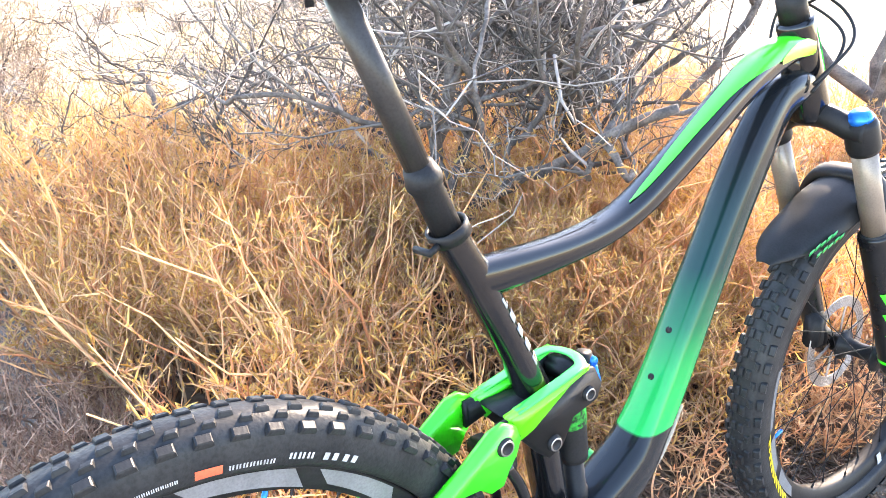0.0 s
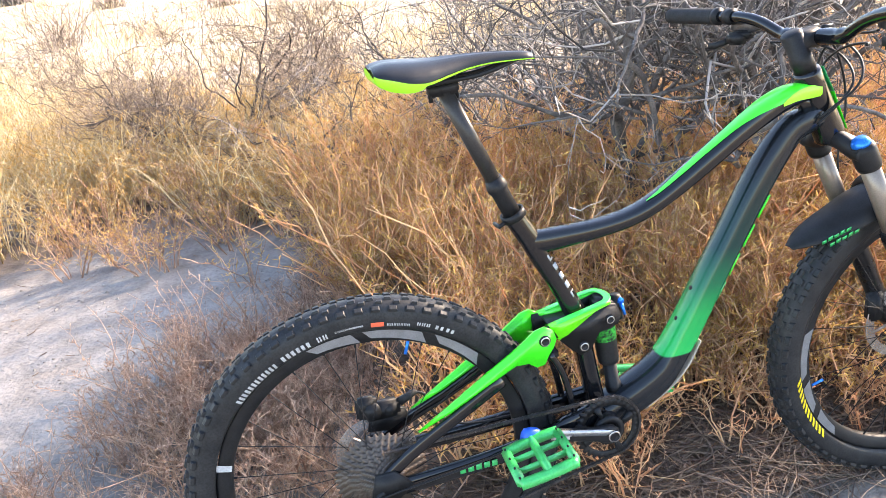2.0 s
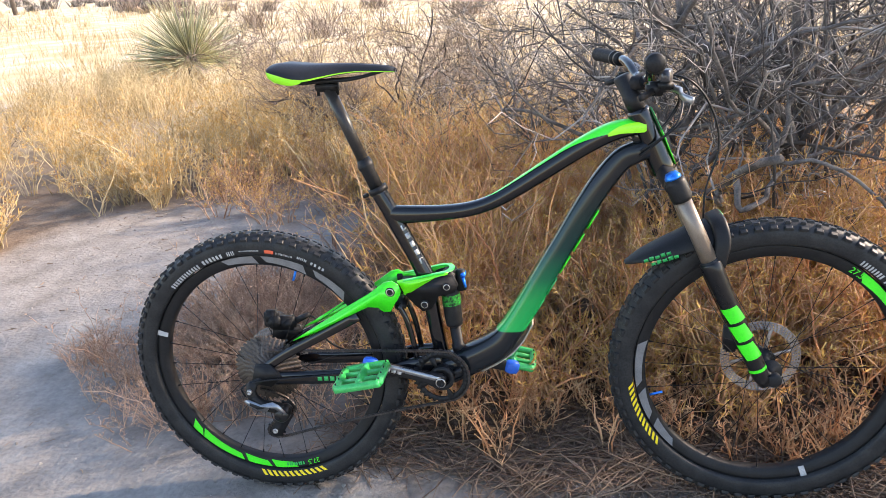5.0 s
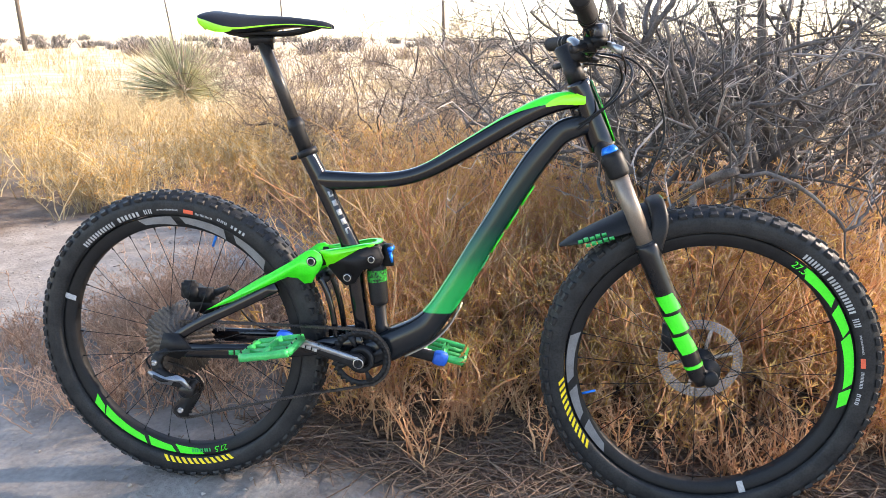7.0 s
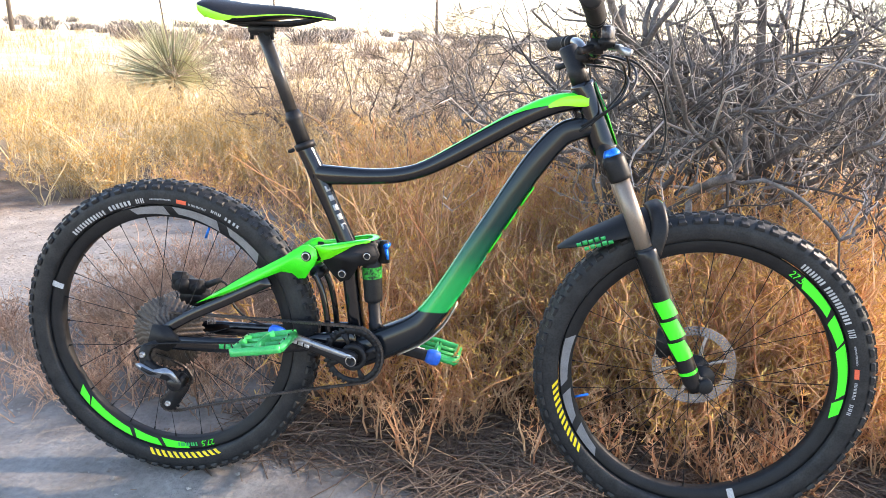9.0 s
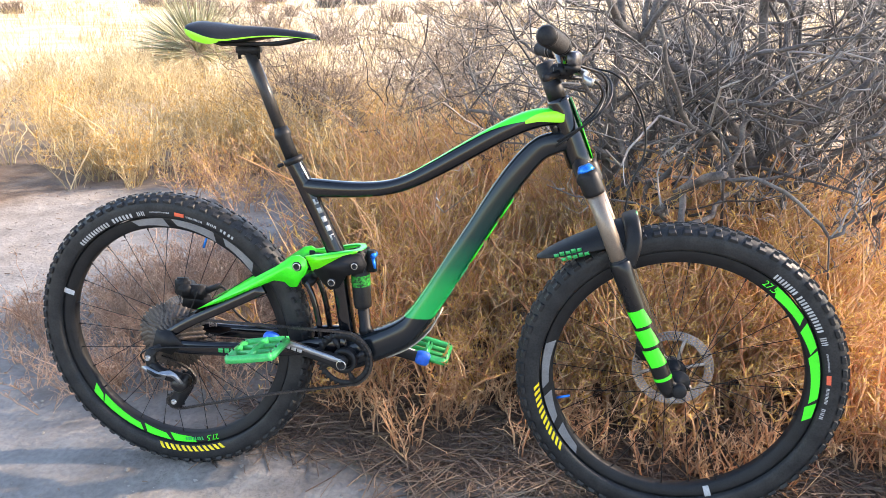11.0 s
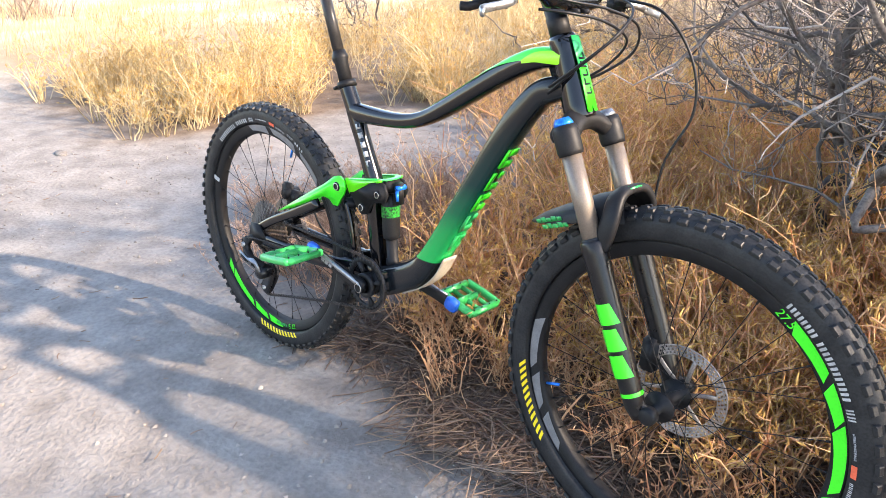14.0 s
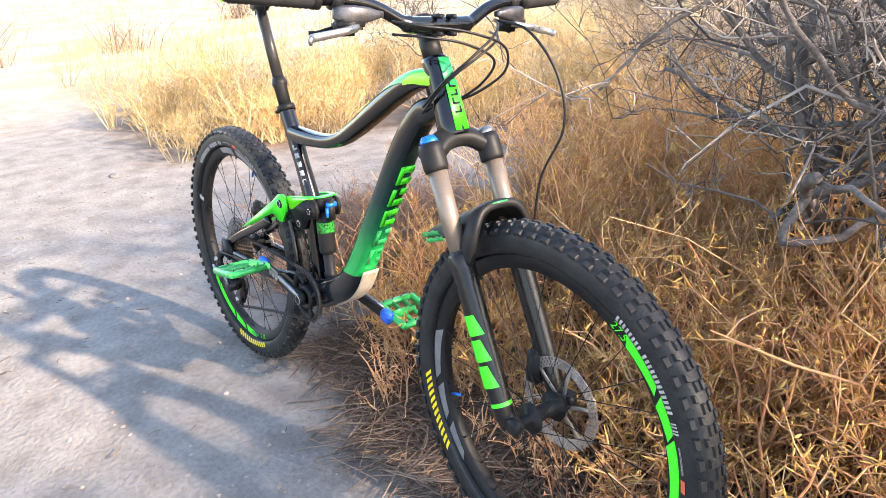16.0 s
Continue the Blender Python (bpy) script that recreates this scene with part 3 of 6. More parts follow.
def grow(rg, start, way, length, rad, level, out, droop, kids, bare=0.10, short=1.0):
    """Adds one crooked branch to out[level] and grows its side branches. kids: how many on a branch of each level."""
    s = 7 if level < 2 else 5
    pts, d, p = [np.array(start)], np.array(way, float), np.array(start, float)
    crook = (0.30, 0.38, 0.37, 0.32, 0.30, 0.30)[level]
    step, low, ragged, near = length / (s - 1), rg.choice([0.58, 0.66, 0.76]) + rg.exponential(0.12), rg.exponential(0.16), 0.9 < start[0] < 3.4 and start[1] < 2.4 and short == 1.0
    for i in range(s - 1):
        d = d + rg.normal(0, crook, 3) + np.array([0, 0, -droop if level > 0 else 0.02])
        d /= np.linalg.norm(d)
        p = p + d * step
        front = 0.52 if p[0] < 1.7 else 0.52 + 1.7 * (p[0] - 1.7)
        if level > 0 and p[2] < low and d[2] < 0.25:
            d = np.array([d[0], d[1], max(d[2], 0.0) + 0.45])
        if level > 0 and p[1] < front + ragged and near:
            # shoots that reach the crown's front end there, bent up and back
            p = p - d * step * 0.6
            step *= 0.45
            d = d + np.array([0, 0.75, 0.25])
        pts.append(p.copy())
    last = level >= len(kids)
    end = 0.35 if last else 0.42
    out.setdefault(level, []).append((np.array(pts), np.linspace(rad, rad * end, s)))
    if last:
        return
    for _ in range(int(rg.integers(kids[level][0], kids[level][1] + 1))):
        u = rg.uniform(bare if level == 0 else 0.2, 1.0) * (s - 1)
        i = min(int(u), s - 2)
        q = pts[i] + (pts[i + 1] - pts[i]) * (u - i)
        axis = pts[i + 1] - pts[i]
        axis /= np.linalg.norm(axis)
        o = rg.normal(0, 1, 3)
        o -= axis * o.dot(axis)
        o /= np.linalg.norm(o)
        w = axis * rg.uniform(0.4, 1.0) + o * rg.uniform(0.5, 1.0)
        r = np.interp(u, [0, s - 1], [rad, rad * end])
        grow(rg, q, w / np.linalg.norm(w), length * rg.uniform(0.40, 0.74) * (short if level == 0 else 1.0), max(r * rg.uniform(0.50, 0.72), 0.0019), level + 1, out, droop, kids, bare, short)


def bush(label, seed, stems, droop=0.06, kids=((4, 6), (4, 6), (4, 6), (4, 6)), twig=TWIG, bare=0.10, short=1.0, sprigs=0.0):
    """A bare desert bush. stems: (base, way, length, radius)."""
    rg = np.random.default_rng(seed)
    out = {}
    back = np.array(stems[0][0])
    ob = thing("bush", label, "bush", pose(*stems[0][0]), "bare bushes")
    for base, way, length, rad in stems:
        grow(rg, np.array(base), np.array(way) / np.linalg.norm(way), length, rad, 0, out, droop, kids, bare, short)
    # more fine twigs along the thin branches
    rs, top = np.random.default_rng(seed + 100), len(kids)
    for pts, rad in list(out[top - 1]):
        for _ in range(rs.poisson(sprigs)):
            i = int(rs.integers(1, len(pts) - 1))
            axis = pts[i + 1] - pts[i]
            long = np.linalg.norm(pts[-1] - pts[0])
            w = axis / (np.linalg.norm(axis) + 1e-6) * 0.7 + rs.normal(0, 0.5, 3)
            grow(rs, pts[i], w / np.linalg.norm(w), long * rs.uniform(0.4, 0.9), max(rad[i] * 0.6, 0.0017), top, out, droop, kids, bare, short)
    for level, rows in out.items():
        c = np.array([a for a, _ in rows]) - back
        r = np.array([b for _, b in rows])
        if level < 2:
            for k in range(len(c)):
                p = spline([(*a, b) for a, b in zip(c[k], r[k])], 3)
                part(("stem", "limb")[level], tube([np.array(q[:3]) + rg.normal(0, 0.35 * q[3] + 0.0015, 3) for q in p], [q[3] * rg.uniform(0.88, 1.12) for q in p], 8, (0.3, 0.9, 0.2)), BARK, ob)
        else:
            strands(("branch_tangle", "twig_tangle", "fine_twig_tangle")[level - 2], c, r, twig, 5 if level == 2 else 3, ob, kind="stuff")
    return ob


# the large grey bush behind the front of the bicycle: stems that part low down and lean over
bush("large bare grey mesquite bush with drooping tangled branches", 3, [
    ((1.42, 1.38, -0.03), (-0.35, -0.20, 0.75), 1.25, 0.030),
    ((1.46, 1.40, -0.03), (-0.80, -0.05, 0.75), 1.35, 0.027),
    ((1.51, 1.42, -0.03), (-0.15, -0.20, 1.0), 1.55, 0.028),
    ((1.56, 1.42, -0.03), (0.25, -0.20, 1.0), 1.60, 0.030),
    ((1.61, 1.48, -0.03), (0.70, 0.45, 0.85), 1.50, 0.030),
    ((1.52, 1.50, -0.03), (0.20, 0.45, 0.95), 1.75, 0.026),
    ((1.40, 1.48, -0.03), (-0.65, 0.40, 0.80), 1.55, 0.024),
    ((1.36, 1.42, -0.03), (-0.95, 0.20, 0.60), 1.45, 0.023),
    ((1.64, 1.55, -0.03), (0.5, 0.5, 1.0), 1.70, 0.024),
    ((1.44, 1.45, -0.03), (-0.3, 0.15, 1.2), 1.75, 0.026),
    ((1.58, 1.45, -0.03), (0.2, 0.1, 1.2), 1.80, 0.026),
    ((2.25, 2.15, -0.03), (-0.40, 0.15, 1.0), 1.60, 0.028),
], -0.015, ((7, 9), (4, 6), (3, 5), (1, 2)), sprigs=1.3)
bush("large bare grey mesquite bush beyond the front wheel", 4, [
    ((3.3, 3.2, -0.03), (-0.5, -0.3, 0.8), 1.2, 0.03),
    ((3.4, 3.3, -0.03), (0.3, -0.3, 0.9), 1.2, 0.03),
    ((3.6, 3.3, -0.03), (0.7, 0.2, 0.8), 1.1, 0.03),
    ((3.2, 3.4, -0.03), (-0.3, 0.3, 0.9), 1.2, 0.03),
    ((3.3, 3.5, -0.03), (-0.8, 0.2, 0.7), 1.1, 0.026),
], 0.03, ((5, 7), (5, 6), (4, 6)))
# unseen tall bush, added so its crown shades the track under the rear wheel
bush("tall slender bare grey bush out of view, added to shade the track", 12, [
    ((3.40, 0.98, -0.03), (-0.02, -0.16, 1.0), 2.15, 0.034),
    ((3.44, 1.03, -0.03), (0.06, 0.02, 1.0), 2.30, 0.036),
    ((3.36, 1.05, -0.03), (-0.10, 0.08, 1.0), 2.10, 0.032),
    ((3.42, 0.96, -0.03), (0.10, -0.12, 1.0), 2.10, 0.030),
], -0.02, ((9, 11), (6, 8), (5, 7), (3, 4)), bare=0.66, short=0.34)
bush("bare grey bush with a thicket of branches behind the weeds", 6, [
    ((0.75, 2.05, -0.03), (-0.6, -0.4, 0.75), 0.95, 0.020),
    ((0.80, 2.10, -0.03), (0.1, -0.3, 1.0), 1.0, 0.020),
    ((0.85, 2.15, -0.03), (0.6, 0.0, 0.8), 0.95, 0.018),
    ((0.75, 2.20, -0.03), (-0.5, 0.4, 0.8), 0.95, 0.018),
    ((0.70, 2.10, -0.03), (-0.9, 0.0, 0.6), 0.9, 0.016),
], 0.0, ((7, 9), (5, 7), (4, 5), (1, 1)))
bush("slender bare bush with upright twiggy stems among golden grass", 7, [
    ((-0.50, 3.80, -0.03), (-0.5, -0.3, 1.0), 1.00, 0.013),
    ((-0.45, 3.85, -0.03), (0.1, -0.2, 1.0), 1.10, 0.013),
    ((-0.40, 3.80, -0.03), (0.5, 0.0, 0.9), 1.00, 0.012),
    ((-0.55, 3.90, -0.03), (-0.8, 0.2, 0.8), 1.00, 0.011),
    ((-0.30, 3.80, -0.03), (0.7, -0.4, 0.6), 0.95, 0.011),
    ((-0.60, 3.75, -0.03), (-0.9, -0.3, 0.6), 1.00, 0.011),
    ((-0.42, 3.90, -0.03), (0.2, 0.4, 1.0), 1.05, 0.012),
], droop=-0.04, kids=((7, 9), (6, 7), (5, 6), (2, 3)), twig=TAN_TWIG)
bush("bare grey-brown bush at the back of the golden grass", 9, [
    ((-4.6, 4.3, -0.03), (-0.6, -0.2, 0.7), 0.9, 0.016),
    ((-4.5, 4.3, -0.03), (0.2, -0.3, 0.9), 0.9, 0.016),
    ((-4.4, 4.35, -0.03), (0.8, 0.0, 0.7), 0.9, 0.015),
    ((-4.5, 4.45, -0.03), (-0.2, 0.5, 0.8), 0.9, 0.015),
], droop=0.0, kids=((5, 7), (5, 7), (4, 6)))


# yucca: a ball of stiff narrow leaves on a short trunk, with an old flower stalk
def yucca(x, y, seed):
    rg = np.random.default_rng(seed)
    ob = thing("yucca", "green spiky yucca with a tall bare flower stalk", "yucca", pose(x, y, float(ground_height(x, y))))
    part("trunk", tube(spline([(0, 0, -0.05), (0.01, 0.0, 0.12), (0, 0.01, 0.26)], 4), [0.07] * 9, 10, (0, 1, 0)), BARK, ob, "short shaggy trunk")
    n = 560
    el, az = np.arcsin(rg.uniform(-0.2, 1.0, n) ** 1.0), rg.uniform(0, 6.28, n)
    d = np.stack([np.cos(el) * np.cos(az), np.cos(el) * np.sin(az), np.sin(el)], -1)
    ln = rg.uniform(0.62, 0.92, n) * np.where(el < -0.25, 0.8, 1.0)
    t = np.linspace(0, 1, 5)[None, :, None]
    c = np.array([0, 0, 0.34]) + d[:, None] * (0.03 + ln[:, None, None] * t)
    c[..., 2] -= 0.05 * (t[..., 0] ** 2) * np.cos(el)[:, None]
    r = 0.0095 * np.array([0.9, 1.0, 0.8, 0.5, 0.12])[None] * rg.uniform(0.7, 1.1, (n, 1))
    strands("leaves", c, r, YUCCA, 3, ob, "stiff narrow pale green leaves", "stuff")
    part("flower_stalk", tube([(0, 0, 0.25), (-0.10, 0, 1.2), (-0.25, 0, 2.4)], [0.016, 0.013, 0.009], 6), BARK, ob, "thin dry flower stalk")


yucca(-3.79, 7.49, 31)
tufts = scatter(np.random.default_rng(32), 120, -5.6, -1.6, 5.0, 8.2, lambda x, y: 0.25 + 0.75 * cl(x * 2, y * 2))
weed_patch("tall_grass", tufts, 33, 0.62, GOLD, "pale golden grass tufts round the yucca", 12, 4, 0.10, 0.0024, 0.10, 0.5)


# distance: grass tufts, low dark scrub on the skyline, utility poles
def far_field():
    rg = np.random.default_rng(41)
    n = 9000
    d = 7 + 70 * rg.uniform(0, 1, n) ** 1.8
    a = np.radians(rg.uniform(35, 185, n))
    p = np.stack([0.5 + d * np.cos(a), d * np.sin(a)], -1)
    cf = clumpy(8, 0.35, 3.0)
    p = p[(rg.uniform(0, 1, n) < 0.15 + 0.85 * cf(p[:, 0], p[:, 1])) & (p[:, 1] > far_edge(p[:, 0]) + 0.3)]
    p = np.repeat(p, 6, 0) + rg.normal(0, 0.16, (len(p) * 6, 2))
    dist = np.hypot(p[:, 0], p[:, 1])
    base = np.column_stack([p, ground_height(p[:, 0], p[:, 1]) - 0.02])
    c = stalk_curves(rg, base, rg.uniform(0.14, 0.42, len(p)), rg.uniform(0, 0.4, len(p)), rg.uniform(0, 0.4, len(p)), 3)
    r = (0.0016 + 0.00022 * dist)[:, None] * np.array([1.0, 0.8, 0.3])[None]
    strands("far_grass", c, r, FARGRASS, 3, None, "pale dry grass tufts across the desert plain", "stuff", "grass")


def far_scrub():
    rg = np.random.default_rng(43)
    n = 520
    d = 45 + 260 * rg.uniform(0, 1, n) ** 1.2
    a = np.radians(rg.uniform(30, 190, n))
    ctr = np.stack([d * np.cos(a), d * np.sin(a)], -1)
    size = rg.uniform(0.5, 1.5, n) * (0.6 + d / 220)
    k = 70
    p = np.repeat(ctr, k, 0)
    s = np.repeat(size, k)
    base = np.column_stack([p + rg.normal(0, 0.35, p.shape) * s[:, None], ground_height(p[:, 0], p[:, 1])])
    c = stalk_curves(rg, base, s * rg.uniform(0.3, 1.0, len(s)), rg.uniform(0, 0.9, len(s)), rg.uniform(0, 0.5, len(s)), 3)
    r = (0.02 * s + 0.01)[:, None] * np.array([1.0, 1.2, 0.5])[None]
    strands("far_scrub", c, r, TWIG, 3, None, "low dark desert scrub along the skyline", "stuff", "scrub")


def mid_scrub():
    """Tan shrubs dotted over the plain."""
    rg = np.random.default_rng(47)
    n, k = 60, 90
    d = 10 + 45 * rg.uniform(0, 1, n) ** 1.3
    a = np.radians(rg.uniform(60, 180, n))
    ctr = np.stack([0.5 + d * np.cos(a), d * np.sin(a)], -1)
    size = np.repeat(rg.uniform(0.35, 0.95, n), k)
    p = np.repeat(ctr, k, 0)
    p = p + rg.normal(0, 0.30, p.shape) * size[:, None]
    base = np.column_stack([p, ground_height(p[:, 0], p[:, 1]) - 0.02])
    c = stalk_curves(rg, base, size * rg.uniform(0.4, 1.0, len(size)), rg.uniform(0, 0.8, len(size)), rg.uniform(0, 0.5, len(size)), 4)
    r = (0.003 + 0.0004 * np.repeat(d, k))[:, None] * np.array([1.0, 0.9, 0.7, 0.3])[None]
    strands("mid_scrub", c, r, TAN_TWIG, 3, None, "dry tan shrubs dotted over the desert plain", "stuff", "scrub")


far_field()
mid_scrub()
far_scrub()


def utility_pole(x, y, h, lean):
    ob = thing("utility_pole", "weathered wooden utility pole far off on the plain", "utility pole", pose(x, y, float(ground_height(x, y)), 0, lean, 0), "utility poles")
    part("post", tube([(0, 0, -0.3), (0, 0, h)], [0.17, 0.12], 10), POLE, ob)
    part("crossarm", box(-1.1, 1.1, -0.06, 0.06, h - 0.7, h - 0.55, 0.01), POLE, ob)


for az_deg, dist in ((127.1, 62), (97.4, 75), (109.7, 120)):
    utility_pole(0.7 + dist * math.cos(radians(az_deg)), -1.4 + dist * math.sin(radians(az_deg)), 9.0, -1.5)
# a small stone on the track
thing("stone", "small dark flat stone on the sandy track", "stone", pose(-2.48, 0.31, 0.008), data=mesh_of("stone", *tube(spline([(-0.05, 0, 0), (-0.02, 0.005, 0.004), (0.02, 0, 0.003), (0.05, 0.01, 0)], 3), [(0.004, 0.008), (0.012, 0.02), (0.014, 0.026), (0.015, 0.03), (0.015, 0.032), (0.015, 0.03), (0.013, 0.026), (0.01, 0.02), (0.008, 0.015), (0.004, 0.008)], 8), STONE))


# ---- the bicycle ----
# its own frame: x forward from the rear axle, y to its left, z up from the soil; it leans a little away from the track
bike = thing("mountain_bike", "black full-suspension mountain bike with neon green frame parts and green pedals", "bicycle", pose(0, 0, 0, -4.55, 0, 0))
REAR, FRONT, R = (0.0, 0.353), (1.170, 0.353), 0.355
BB = (0.420, 0.352)
HEAD = radians(65.5)          # steering axis from the horizontal
AXIS = Vector((-math.cos(HEAD), 0, math.sin(HEAD)))
LOW = Vector((0.918, 0, 0.826))   # lower end of the head tube
STEM_AT = Vector((settled(LOW.x, LOW.z)[0], 0, settled(LOW.x, LOW.z)[1]))
STEER = Matrix.Translation(STEM_AT) @ Matrix.Rotation(radians(-1.9), 4, AXIS) @ Matrix.Translation(-STEM_AT)


def arc_patch(r0, r1, b0, b1, y, slant, base):
    """A thin patch on a tyre wall or rim between two radii and two angles."""
    v, f = [], []
    for k in range(3):
        for j in range(5):
            r = r0 + (r1 - r0) * j / 4
            g = radians(b0 + (b1 - b0) * k / 2) + slant * (r - base)
            u = (r - base) / 0.013
            v.append((r * math.cos(g), np.interp(u, (0, 0.5, 1), y), r * math.sin(g)))
    for k in range(2):
        for j in range(4):
            q = k * 5 + j
            f.append((q, q + 5, q + 6, q + 1))
    return v, f


def arc_text_blocks(r0, r1, a0, a1, y, count, gap=0.25, slant=0.0, cuts=True):
    """Print on a tyre wall: plain bars on an arc about the y axis, between radii r0 and r1, in pairs."""
    geos = []
    step = (a1 - a0) / count
    y = tuple(np.interp(u * 0.013 / (r1 - r0), (0, 0.5, 1), y) for u in (0, 0.5, 1))
    for i in range(count):
        b0, b1 = a0 + step * i, a0 + step * (i + 1 - gap)
        if not cuts:
            geos.append(arc_patch(r0, r1, b0, b1, y, slant, r0))
            continue
        w = b1 - b0
        geos.append(arc_patch(r0, r1, b0, b0 + w * 0.36, y, slant, r0))
        geos.append(arc_patch(r0, r1, b1 - w * 0.36, b1, y, slant, r0))
    return join(*geos)


def tyre_wall(r):
    """The tyre's half width at a radius."""
    u = min(1, max(-1, (r - 0.3195) / 0.0315))
    return 0.0285 * math.sqrt(max(0.02, 1 - abs(u) ** 2.3)) + 0.0


def on_wall(r, out=0.0012):
    return -(tyre_wall(r) + out)


def knob_pose(y, g):
    """Where a tread knob stands: its frame (along the tread, across it, outwards)."""
    u = min(1.0, abs(y) / 0.0285)
    rr = 0.3195 + 0.0315 * (1 - u ** 2.3) ** (1 / 2.3) - 0.002
    out = Vector((math.cos(g), 0, math.sin(g)))
    nrm = (out + Vector((0, math.copysign(min(1.0, u ** 3 * 0.9), y), 0))).normalized()
    tan = Vector((-math.sin(g), 0, math.cos(g)))
    m = Matrix((tan, nrm.cross(tan), nrm)).transposed().to_4x4()
    return Matrix.Translation(out * rr + Vector((0, y, 0))) @ m


def knob(la, wa, h, tilt):
    """One tread block, tapered, with a bevelled crown and a cut across it."""
    v = []
    for z, s in ((0, 1.0), (h * 0.82, 0.84), (h, 0.68)):
        for a, b in ((-1, -1), (1, -1), (1, 1), (-1, 1)):
            v.append((a * la * s + b * tilt * wa, b * wa * s, z))
    f = [(8, 9, 10, 11)]
    for k in (0, 4):
        f += [(k, k + 1, k + 5, k + 4), (k + 1, k + 2, k + 6, k + 5), (k + 2, k + 3, k + 7, k + 6), (k + 3, k, k + 4, k + 7)]
    return v, f


def tread(seed, rows, parent, near):
    """Knobs round a tyre. rows: (y, half length along, half width, height, offset in steps, tilt). Those on the stretch near (degrees) and on the drive side are parts."""
    rg = random.Random(seed)
    rest, n = [], 70
    for y, la, wa, h, off, tilt in rows:
        block = knob(la, wa, h, tilt)
        me = mesh_of("knob", *block, RUBBER, False)
        for i in range(n):
            g = 2 * math.pi * (i + off) / n + rg.uniform(-0.002, 0.002)
            m = knob_pose(y, g)
            if y < 0 and near[0] <= math.degrees(g) % 360 <= near[1]:
                ob = new("knob", me)
                ob.parent, ob.matrix_local = parent, m
            else:
                rest.append(moved(block, m))
    part("tread", join(*rest), RUBBER, parent, "worn dusty tread", False, "stuff")


def disc(r0, r1, y0, y1, holes=0, hole_r=0.004, seg=72):
    """A flat ring with a thickness."""
    return lathe([(r0, y0), (r1, y0), (r1, y1), (r0, y1)], seg)


def sprocket(teeth, r, y, thick=0.002, inner=0.4):
    """A toothed ring."""
    v, f = [], []
    n = teeth * 4
    for yy in (y - thick / 2, y + thick / 2):
        for i in range(n):
            g = 2 * math.pi * i / n
            rr = r + (0.0026 if i % 4 in (1, 2) else -0.0026)
            v.append((rr * math.cos(g), yy, rr * math.sin(g)))
        for i in range(n):
            g = 2 * math.pi * i / n
            v.append((r * inner * math.cos(g), yy, r * inner * math.sin(g)))
    for i in range(n):
        j = (i + 1) % n
        f += [(i, j, n + j, n + i), (2 * n + i, 3 * n + i, 3 * n + j, 2 * n + j), (i, 2 * n + i, 2 * n + j, j), (n + i, n + j, 3 * n + j, 3 * n + i)]
    return v, f


def rotor(r, y):
    """A brake disc: a pierced braking ring, wavy arms and a carrier."""
    v, f = [], []
    n = 96
    edge = [r - 0.0200, r - 0.0180, r - 0.0140, r - 0.0122, r - 0.0082, r - 0.0064, r - 0.0024, r]
    geos = [disc(edge[k], edge[k + 1], y - 0.0009, y + 0.0009) for k in (0, 2, 4, 6)]
    n = 60
    for i in range(n):
        for k, sh in ((1, 0.0), (3, 0.33), (5, 0.66)):
            q = []
            for u, rr in ((0.0, edge[k]), (0.55, edge[k]), (0.55, edge[k + 1]), (0.0, edge[k + 1])):
                g = 2 * math.pi * (i + u + sh) / n
                q.append((rr * math.cos(g), y - 0.0009, rr * math.sin(g)))
            q += [(x, y + 0.0009, z) for x, _, z in q]
            geos.append((q, [(0, 1, 2, 3), (4, 7, 6, 5), (0, 4, 5, 1), (2, 6, 7, 3)]))
    for i in range(6):
        g = math.pi / 3 * i
        pts = [(0.020 * math.cos(g), y, 0.020 * math.sin(g)), (0.045 * math.cos(g + 0.22), y, 0.045 * math.sin(g + 0.22)), ((r - 0.019) * math.cos(g + 0.25), y, (r - 0.019) * math.sin(g + 0.25))]
        geos.append(tube(spline(pts, 4), (0.0045, 0.0009), 6, (0, 1, 0)))
    return join(*geos)


